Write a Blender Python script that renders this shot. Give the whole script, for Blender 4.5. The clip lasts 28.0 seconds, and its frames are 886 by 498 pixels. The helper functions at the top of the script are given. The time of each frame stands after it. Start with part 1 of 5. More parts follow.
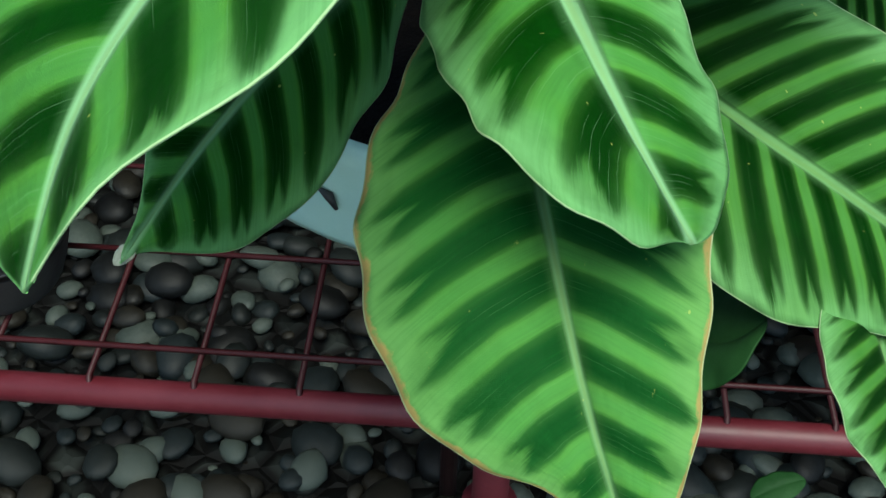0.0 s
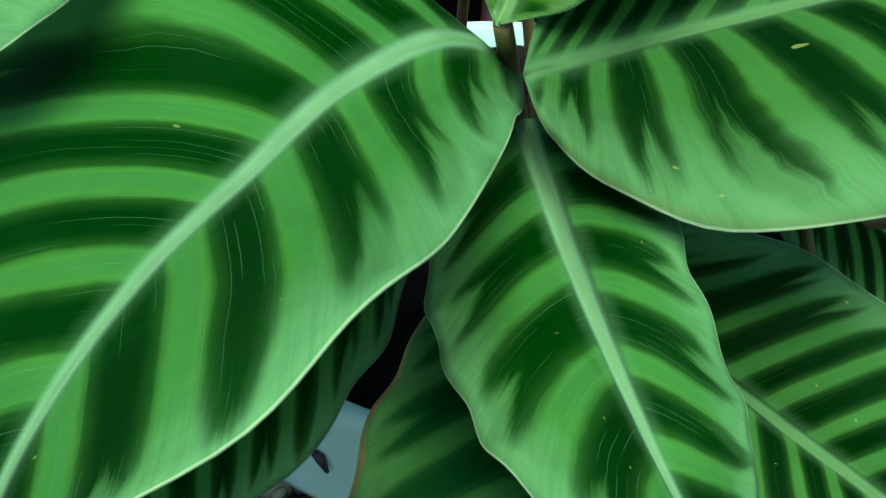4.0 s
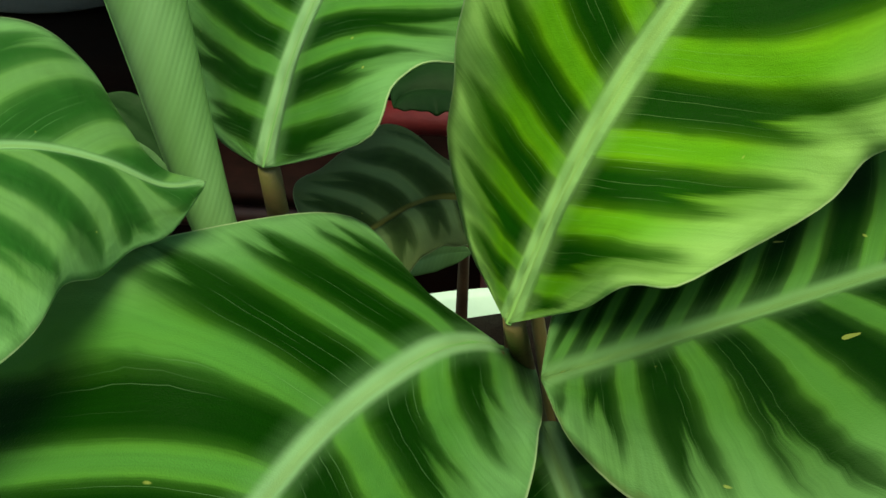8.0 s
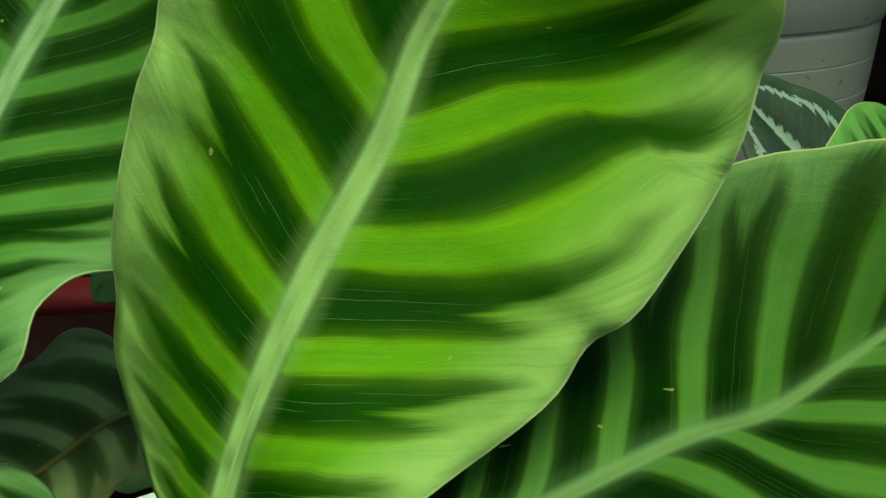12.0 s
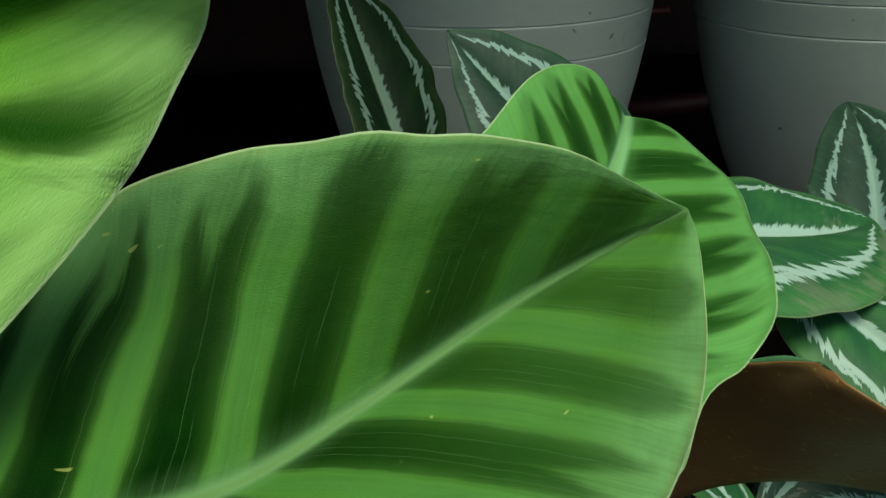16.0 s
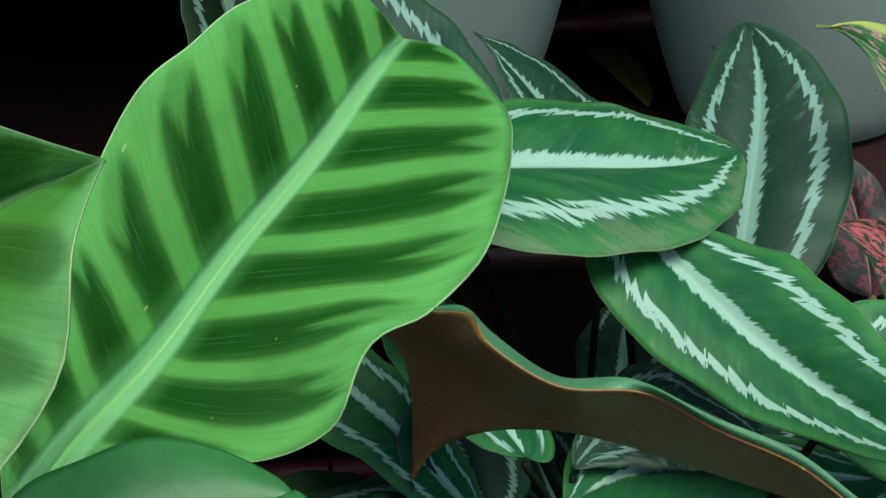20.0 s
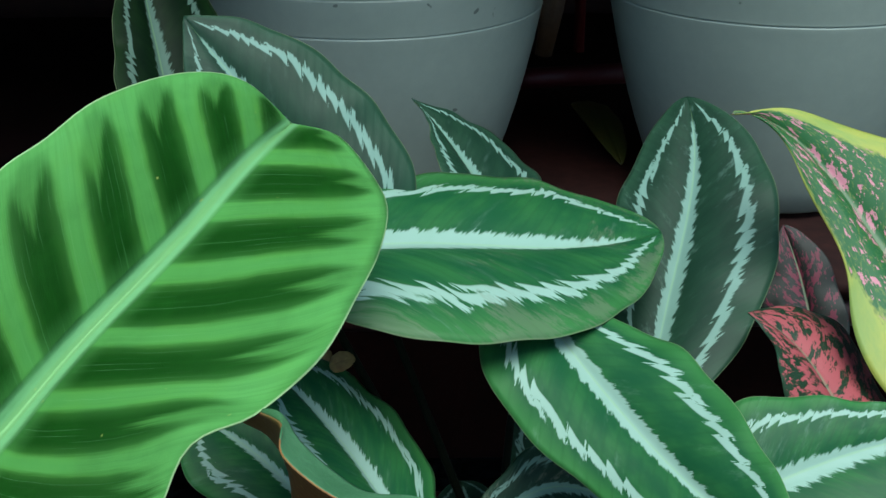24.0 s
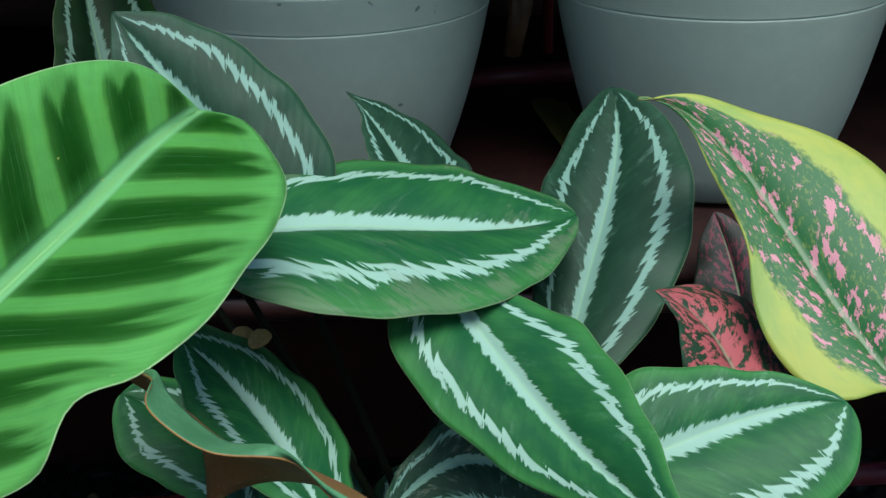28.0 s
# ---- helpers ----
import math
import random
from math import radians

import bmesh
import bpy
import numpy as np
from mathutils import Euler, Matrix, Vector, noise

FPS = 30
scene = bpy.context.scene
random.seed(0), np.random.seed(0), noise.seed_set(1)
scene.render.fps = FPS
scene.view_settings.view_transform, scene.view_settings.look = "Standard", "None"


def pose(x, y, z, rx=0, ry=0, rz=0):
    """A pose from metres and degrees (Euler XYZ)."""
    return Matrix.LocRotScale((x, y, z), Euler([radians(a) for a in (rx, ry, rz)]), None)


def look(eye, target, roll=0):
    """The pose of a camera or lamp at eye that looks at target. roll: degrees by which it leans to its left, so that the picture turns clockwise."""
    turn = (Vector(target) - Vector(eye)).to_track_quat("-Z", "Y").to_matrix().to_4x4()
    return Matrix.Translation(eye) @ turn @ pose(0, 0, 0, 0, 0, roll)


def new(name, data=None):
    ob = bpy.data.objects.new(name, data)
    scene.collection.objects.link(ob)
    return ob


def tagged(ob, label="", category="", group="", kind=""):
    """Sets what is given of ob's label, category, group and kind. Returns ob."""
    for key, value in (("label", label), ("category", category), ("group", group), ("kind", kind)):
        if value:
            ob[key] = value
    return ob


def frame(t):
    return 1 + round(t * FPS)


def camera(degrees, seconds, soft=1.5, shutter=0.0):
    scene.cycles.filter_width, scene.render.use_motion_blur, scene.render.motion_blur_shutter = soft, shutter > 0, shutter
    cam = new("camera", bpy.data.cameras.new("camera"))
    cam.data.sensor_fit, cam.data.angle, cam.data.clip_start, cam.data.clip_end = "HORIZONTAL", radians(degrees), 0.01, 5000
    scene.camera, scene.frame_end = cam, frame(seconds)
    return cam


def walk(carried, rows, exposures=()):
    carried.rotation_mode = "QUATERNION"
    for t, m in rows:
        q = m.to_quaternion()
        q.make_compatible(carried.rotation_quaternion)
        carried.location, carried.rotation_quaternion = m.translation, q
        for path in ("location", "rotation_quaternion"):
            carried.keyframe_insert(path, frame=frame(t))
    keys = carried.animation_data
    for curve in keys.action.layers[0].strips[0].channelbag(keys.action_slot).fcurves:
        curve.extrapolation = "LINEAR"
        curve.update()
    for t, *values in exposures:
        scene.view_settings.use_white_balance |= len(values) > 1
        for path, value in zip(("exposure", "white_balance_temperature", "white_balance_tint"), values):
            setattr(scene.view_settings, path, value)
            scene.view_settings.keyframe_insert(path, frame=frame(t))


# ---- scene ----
cam = camera(38.9, 28.0)
PATH = [
    (0.0, pose(0.1136, -0.5207, 0.7604, 47.73, -1.26, 6.63)),
    (0.5, pose(0.1108, -0.5166, 0.7618, 48.63, -1.37, 6.77)),
    (1.0, pose(0.1102, -0.5108, 0.7631, 49.52, -1.08, 6.43)),
    (1.5, pose(0.1116, -0.5033, 0.7645, 50.46, -0.70, 5.82)),
    (2.0, pose(0.1105, -0.4966, 0.7621, 51.03, -0.64, 5.71)),
    (2.5, pose(0.1092, -0.4907, 0.7617, 52.12, -1.12, 6.07)),
    (3.0, pose(0.1082, -0.4863, 0.7624, 53.34, -2.02, 6.87)),
    (3.5, pose(0.1077, -0.4820, 0.7628, 54.62, -2.70, 7.47)),
    (4.0, pose(0.1088, -0.4804, 0.7645, 56.19, -3.12, 8.35)),
    (4.5, pose(0.1075, -0.4788, 0.7676, 57.63, -3.63, 8.86)),
    (6.5, pose(0.1062, -0.4581, 0.7640, 63.83, -1.70, 7.21)),
    (7.0, pose(0.1035, -0.4512, 0.7643, 64.95, -1.19, 7.21)),
    (7.5, pose(0.1022, -0.4425, 0.7632, 65.85, -0.70, 6.94)),
    (8.0, pose(0.1006, -0.4380, 0.7630, 67.11, -0.44, 6.88)),
    (8.5, pose(0.1005, -0.4328, 0.7639, 68.56, -0.23, 6.42)),
    (9.0, pose(0.1011, -0.4292, 0.7649, 69.73, 0.24, 5.69)),
    (9.5, pose(0.0996, -0.4290, 0.7667, 70.65, 0.62, 5.48)),
    (10.0, pose(0.0972, -0.4274, 0.7667, 71.39, 0.99, 5.08)),
    (10.5, pose(0.0980, -0.4163, 0.7677, 71.57, 0.89, 3.04)),
    (11.0, pose(0.1035, -0.4044, 0.7680, 71.85, 1.43, 0.27)),
    (11.5, pose(0.1136, -0.3941, 0.7649, 72.08, 1.41, -1.55)),
    (12.0, pose(0.1247, -0.3854, 0.7656, 72.68, 1.86, -3.79)),
    (12.5, pose(0.1353, -0.3725, 0.7645, 72.67, 2.62, -5.29)),
    (14.5, pose(0.1804, -0.3439, 0.7628, 70.84, 0.97, -8.23)),
    (15.0, pose(0.2011, -0.3332, 0.7612, 70.55, 0.93, -8.45)),
    (15.5, pose(0.2121, -0.3275, 0.7603, 70.22, 0.75, -8.86)),
    (16.0, pose(0.2287, -0.3208, 0.7562, 70.07, 0.57, -9.02)),
    (16.5, pose(0.2511, -0.3160, 0.7571, 69.65, 0.49, -8.78)),
    (17.0, pose(0.2713, -0.3133, 0.7548, 69.11, 0.34, -8.64)),
    (17.5, pose(0.2873, -0.3118, 0.7557, 69.04, 0.47, -8.42)),
    (18.0, pose(0.2971, -0.3103, 0.7513, 68.85, -0.01, -8.14)),
    (18.5, pose(0.3114, -0.3126, 0.7499, 67.77, -0.53, -7.09)),
    (19.0, pose(0.3350, -0.3125, 0.7531, 66.63, -0.11, -5.65)),
    (19.5, pose(0.3560, -0.3136, 0.7573, 66.29, 0.53, -4.85)),
    (20.0, pose(0.3769, -0.3103, 0.7547, 65.89, 1.03, -4.23)),
    (20.5, pose(0.3921, -0.3103, 0.7503, 65.52, 1.46, -3.64)),
    (22.5, pose(0.4364, -0.3061, 0.7598, 63.17, 0.01, -1.74)),
    (23.0, pose(0.4424, -0.3035, 0.7681, 64.02, 0.20, -1.63)),
    (23.5, pose(0.4463, -0.3039, 0.7789, 65.49, 0.25, -1.30)),
    (24.0, pose(0.4536, -0.3050, 0.7827, 66.69, 0.25, -1.01)),
    (24.5, pose(0.4622, -0.3080, 0.7832, 67.96, 0.45, -0.62)),
    (25.0, pose(0.4694, -0.3096, 0.7909, 68.90, 0.64, -0.56)),
    (25.5, pose(0.4742, -0.3117, 0.7917, 69.19, 0.55, -0.44)),
    (26.0, pose(0.4802, -0.3160, 0.7928, 69.13, 0.58, -0.47)),
    (26.5, pose(0.4876, -0.3221, 0.7909, 68.56, 0.74, -0.50)),
    (27.0, pose(0.4912, -0.3296, 0.7859, 67.79, 0.81, -0.48)),
    (27.5, pose(0.4973, -0.3322, 0.7833, 67.43, 0.82, -0.45)),
    (28.0, pose(0.5066, -0.3368, 0.7793, 67.18, 1.06, -0.41)),
]
EXPOSURE = [(0.0, 1.42, 6300, -3), (2.0, 1.24, 6700, -10), (4.0, 1.08, 6000, -10), (6.5, 0.88, 7400, -8), (8.0, 0.88, 8900, -10), (10.0, 0.90, 9300, -10), (12.0, 0.72, 8900, -12), (15.0, 0.61, 6900, 0),
            (17.0, 1.00, 7400, -1), (18.0, 1.12, 7100, -2), (20.0, 1.06, 6200, -4), (25.0, 1.02, 5850, -2), (28.0, 1.03, 5950, -1)]
walk(cam, PATH, EXPOSURE)

# world and light
world = bpy.data.worlds.new("world")
scene.world = world
world.use_nodes = True
wn = world.node_tree.nodes
sky = wn.new("ShaderNodeTexSky")
sky.sky_type = "NISHITA"
sky.sun_disc = False
sky.sun_elevation, sky.sun_rotation = radians(63), radians(168)
world.node_tree.links.new(sky.outputs[0], wn["Background"].inputs[0])
wn["Background"].inputs[1].default_value = 0.08
sun = new("sun", bpy.data.lights.new("sun", "SUN"))
sun.data.energy, sun.data.angle, sun.data.color = 2.3, radians(36), (1.0, 0.96, 0.88)
sun.matrix_world = look((0.54, -1.02, 2.8), (0.3, 0.12, 0.5))


# ---- materials ----
class Ex:
    """A node socket with arithmetic, to write patterns as formulas."""
    def __init__(self, nt, sock):
        self.nt, self.s = nt, sock

    def op(self, kind, *others, clamp=False):
        n = self.nt.nodes.new("ShaderNodeMath")
        n.operation, n.use_clamp = kind, clamp
        for i, o in enumerate((self, *others)):
            if isinstance(o, Ex):
                self.nt.links.new(o.s, n.inputs[i])
            else:
                n.inputs[i].default_value = o
        return Ex(self.nt, n.outputs[0])

    def const(self, v):
        n = self.nt.nodes.new("ShaderNodeValue")
        n.outputs[0].default_value = v
        return Ex(self.nt, n.outputs[0])

    def __add__(self, o): return self.op("ADD", o)
    def __sub__(self, o): return self.op("SUBTRACT", o)
    def __rsub__(self, o): return self.const(o).op("SUBTRACT", self)
    def __mul__(self, o): return self.op("MULTIPLY", o)
    def __truediv__(self, o): return self.op("DIVIDE", o)
    def __radd__(self, o): return self.op("ADD", o)
    def __rmul__(self, o): return self.op("MULTIPLY", o)
    def abs(self): return self.op("ABSOLUTE")
    def frac(self): return self.op("FRACT")
    def floor(self): return self.op("FLOOR")
    def sin(self): return self.op("SINE")
    def max(self, o): return self.op("MAXIMUM", o)
    def min(self, o): return self.op("MINIMUM", o)

    def step(self, lo, hi):
        n = self.nt.nodes.new("ShaderNodeMapRange")
        n.interpolation_type = "SMOOTHSTEP"
        for i, o in enumerate((self, lo, hi)):
            if isinstance(o, Ex):
                self.nt.links.new(o.s, n.inputs[i])
            else:
                n.inputs[i].default_value = o
        return Ex(self.nt, n.outputs[0])


def vec(nt, x, y, z=0.0):
    n = nt.nodes.new("ShaderNodeCombineXYZ")
    for i, o in enumerate((x, y, z)):
        if isinstance(o, Ex):
            nt.links.new(o.s, n.inputs[i])
        else:
            n.inputs[i].default_value = o
    return n.outputs[0]


def noise_at(nt, v, scale, detail=2.0, rough=0.5):
    n = nt.nodes.new("ShaderNodeTexNoise")
    nt.links.new(v, n.inputs["Vector"])
    n.inputs["Scale"].default_value, n.inputs["Detail"].default_value, n.inputs["Roughness"].default_value = scale, detail, rough
    return Ex(nt, n.outputs[0])


def mix(nt, f, a, b):
    n = nt.nodes.new("ShaderNodeMix")
    n.data_type = "RGBA"
    if isinstance(f, Ex):
        nt.links.new(f.s, n.inputs[0])
    else:
        n.inputs[0].default_value = f
    for i, c in ((6, a), (7, b)):
        if isinstance(c, tuple):
            n.inputs[i].default_value = (*c, 1.0)
        else:
            nt.links.new(c, n.inputs[i])
    return n.outputs[2]


def start(name):
    m = bpy.data.materials.new(name)
    m.use_nodes = True
    nt = m.node_tree
    return m, nt, nt.nodes["Principled BSDF"]


def finish(nt, b, colour, rough=0.5, bump=None, strength=0.3, dist=0.001, spec=0.5):
    if isinstance(colour, tuple):
        b.inputs["Base Color"].default_value = (*colour, 1)
    else:
        nt.links.new(colour, b.inputs["Base Color"])
    if isinstance(rough, Ex):
        nt.links.new(rough.s, b.inputs["Roughness"])
    else:
        b.inputs["Roughness"].default_value = rough
    b.inputs["Specular IOR Level"].default_value = spec
    if bump is not None:
        n = nt.nodes.new("ShaderNodeBump")
        n.inputs["Strength"].default_value, n.inputs["Distance"].default_value = strength, dist
        nt.links.new(bump.s, n.inputs["Height"])
        nt.links.new(n.outputs[0], b.inputs["Normal"])


def leaf_coords(nt):
    """s along the midrib 0..1, v across from the midrib 0 to the margin 1, side -1 or 1, r a random number for each leaf."""
    uv = nt.nodes.new("ShaderNodeUVMap")
    uv.uv_map = "UVMap"
    sep = nt.nodes.new("ShaderNodeSeparateXYZ")
    nt.links.new(uv.outputs[0], sep.inputs[0])
    s, w = Ex(nt, sep.outputs[0]), Ex(nt, sep.outputs[1])
    info = nt.nodes.new("ShaderNodeObjectInfo")
    return s, w.abs(), w.op("SIGN"), Ex(nt, info.outputs["Random"]), w


def flat_coords(nt):
    """The way along the midrib and the distance from it, both in leaf lengths."""
    uv = nt.nodes.new("ShaderNodeUVMap")
    uv.uv_map = "Flat"
    sep = nt.nodes.new("ShaderNodeSeparateXYZ")
    nt.links.new(uv.outputs[0], sep.inputs[0])
    return Ex(nt, sep.outputs[0]), Ex(nt, sep.outputs[1])


def own(nt, name):
    """A number that each leaf carries itself."""
    n = nt.nodes.new("ShaderNodeAttribute")
    n.attribute_type, n.attribute_name = "OBJECT", name
    return Ex(nt, n.outputs["Fac"])


def own_three(nt, name):
    """Three numbers that each leaf carries itself."""
    n = nt.nodes.new("ShaderNodeAttribute")
    n.attribute_type, n.attribute_name = "OBJECT", name
    sep = nt.nodes.new("ShaderNodeSeparateXYZ")
    nt.links.new(n.outputs["Vector"], sep.inputs[0])
    return [Ex(nt, sep.outputs[i]) for i in range(3)]


def translucent(nt, b, colour, amount):
    t = nt.nodes.new("ShaderNodeBsdfTranslucent")
    nt.links.new(colour, t.inputs[0])
    ms = nt.nodes.new("ShaderNodeMixShader")
    ms.inputs[0].default_value = amount
    out = nt.nodes["Material Output"]
    nt.links.new(b.outputs[0], ms.inputs[1])
    nt.links.new(t.outputs[0], ms.inputs[2])
    nt.links.new(ms.outputs[0], out.inputs[0])


def zebra_leaf(name, dark, light, fringe, margin, rib):
    """Light and dark feathered bands that run from the midrib out to the margin.
    Each leaf carries, for each half, how its bands lie and how they follow one another."""
    m, nt, b = start(name)
    s, v, side, r, w = leaf_coords(nt)
    q = vec(nt, s * 3.0 + side * 5.0, v * 0.8, r * 20.0)
    wob = noise_at(nt, q, 3.0, 2.0) - 0.5
    along, away = flat_coords(nt)
    one = side.step(-0.5, 0.5)
    half = lambda n: [x + (y - x) * one for x, y in zip(own_three(nt, n + "_a"), own_three(nt, n + "_b"))]
    s0, s1, s2 = half("lay")
    r0, r1, r2 = half("run")
    foot = along - away * (s0 + s1 * along) - away * away * s2 + wob * 0.013
    k = foot.max(0.0)
    p = r0 + foot * r1 + k * k * r2.max(0.0) - r2.min(0.0) * k / (k + 0.25) + 20.0
    fine = noise_at(nt, vec(nt, p * 9.0, v * 1.5, side + r * 9.0), 2.2, 4.0, 0.65) - 0.5
    hair = noise_at(nt, vec(nt, p * 30.0, away * 5.0, side + r * 5.0), 2.0, 2.0, 0.6) - 0.5
    idx = p.floor()
    odd = noise_at(nt, vec(nt, idx * 3.7, side * 4.1, r * 31.0), 1.0, 0.0)
    f = (p.frac() - 0.5).abs() * 2.0
    reach = 0.56 + (odd - 0.5) * 0.6
    width = 0.645 + (odd - 0.5) * 0.30 - v.step(0.70, 1.08) * 0.46 - s.step(0.75, 1.0) * 0.10
    d = width - f + fine * 0.16 + hair * 0.05
    soft = 0.10 + v * 0.16
    dk = d.step(soft * -0.8, soft * 0.8) * 0.74 + d.step(soft * -0.4, soft * 0.6 + 0.34) * 0.26
    off = p.frac() - 0.42 - (odd - 0.5) * 0.8
    tongue = ((v - reach) * 0.85 - off.abs() + fine * 0.16 + hair * 0.10).step(-0.06, 0.12) * odd.step(0.38, 0.46)
    dk = dk * (1.0 - tongue * 0.7)
    fade = (v + fine * 0.25).step(1.06, 0.86)
    dk = dk * fade * s.step(0.0, 0.05)
    dk = dk * (1.0 - s.step(0.45, 1.0) * own(nt, "faint"))
    blot = noise_at(nt, vec(nt, s * 6.0, v * 2.0, side + r * 7.0), 1.6, 3.0)
    lc = mix(nt, (1.0 - f.step(0.62, 0.95)) * 0.5 * blot.step(0.25, 0.6), light, fringe)
    lc = mix(nt, v.step(0.52, 0.98) * 0.85, lc, margin)
    strand = noise_at(nt, vec(nt, p * 16.0, v * 1.1, side * 3.0 + r * 13.0), 1.5, 3.0, 0.6)
    lc = mix(nt, strand.step(0.42, 0.72) * 0.20, lc, tuple(c * 0.50 for c in light))
    lc = mix(nt, blot.step(0.55, 0.85) * 0.25, lc, tuple(c * k for c, k in zip(light, (0.45, 0.70, 0.5))))
    dc = mix(nt, (fine + hair * 0.5 + 0.5).step(0.40, 0.95) * 0.45, dark, tuple(c * 1.7 for c in dark))
    dc = mix(nt, v.step(0.40, 1.0) * 0.09, dc, light)
    patch = noise_at(nt, vec(nt, along * 4.0, w * 1.5, r * 11.0), 1.7, 4.0, 0.6)
    lc = mix(nt, patch.step(0.48, 0.74) * 0.20, lc, fringe)
    lc = mix(nt, patch.step(0.50, 0.26) * 0.28, lc, tuple(c * 0.5 for c in light))
    dc = mix(nt, patch.step(0.48, 0.74) * 0.30, dc, tuple(c * 2.2 for c in dark))
    col = mix(nt, dk, lc, dc)
    vein = ((p * 11.0 + fine * 0.2).frac() - 0.5).abs().step(0.445, 0.5)
    gate = noise_at(nt, vec(nt, (p * 11.0 + 0.5).floor() * 1.3, v * 1.2, side * 7.0 + r), 1.7, 1.0).step(0.50, 0.62)
    col = mix(nt, vein * gate * away.step(0.30, 0.02) * 0.28, col, rib)
    ribw = (0.0215 - s * 0.0120 + hair * 0.0015) * own(nt, "rib")
    core = (ribw - away).step(-0.005, 0.005)
    col = mix(nt, (ribw * 1.8 - away + fine * 0.010 + hair * 0.003).step(-0.014, 0.020) * 0.30, col, margin)
    col = mix(nt, core * 0.93, col, rib)
    col = mix(nt, (ribw * 0.35 - away).step(-0.002, 0.002) * 0.35, col, tuple(c * k for c, k in zip(rib, (0.95, 0.80, 0.55))))
    spots = noise_at(nt, vec(nt, s * 60.0, w * 22.0, r * 40.0), 1.0, 0.0).step(0.87, 0.9)
    col = mix(nt, spots * 0.45, col, (0.42, 0.50, 0.12))
    worn = own(nt, "worn")
    scorch = noise_at(nt, vec(nt, s * 14.0, w * 5.0, r * 23.0), 1.6, 4.0, 0.7)
    col = mix(nt, worn * scorch.step(0.68, 0.74) * 0.45, col, (0.40, 0.42, 0.10))
    col = mix(nt, worn * (v + (scorch - 0.5) * 0.14).step(0.95, 0.985), col, (0.36, 0.27, 0.09))
    col = mix(nt, v.step(0.988, 0.996) * 0.6, col, (0.50, 0.66, 0.36))
    pores = noise_at(nt, vec(nt, s * 120.0, w * 60.0, r), 4.0, 2.0)
    dents = noise_at(nt, vec(nt, along * 7.0, w * 2.2, r * 17.0), 1.5, 3.0, 0.55)
    ridge = (p * 6.2832).sin() * 0.5 + dents * 1.1 + pores * 0.16 + (p * 69.1).sin() * 0.006 - core * 0.8
    finish(nt, b, col, 0.38 + pores * 0.10 + dents * 0.06, ridge, 0.55, 0.0022, 0.115)
    b.inputs["IOR"].default_value = 1.25
    b.inputs["Sheen Weight"].default_value, b.inputs["Sheen Roughness"].default_value = 0.012, 0.4
    b.inputs["Sheen Tint"].default_value = (0.70, 1.0, 0.66, 1.0)
    translucent(nt, b, col, 0.16)
    return m


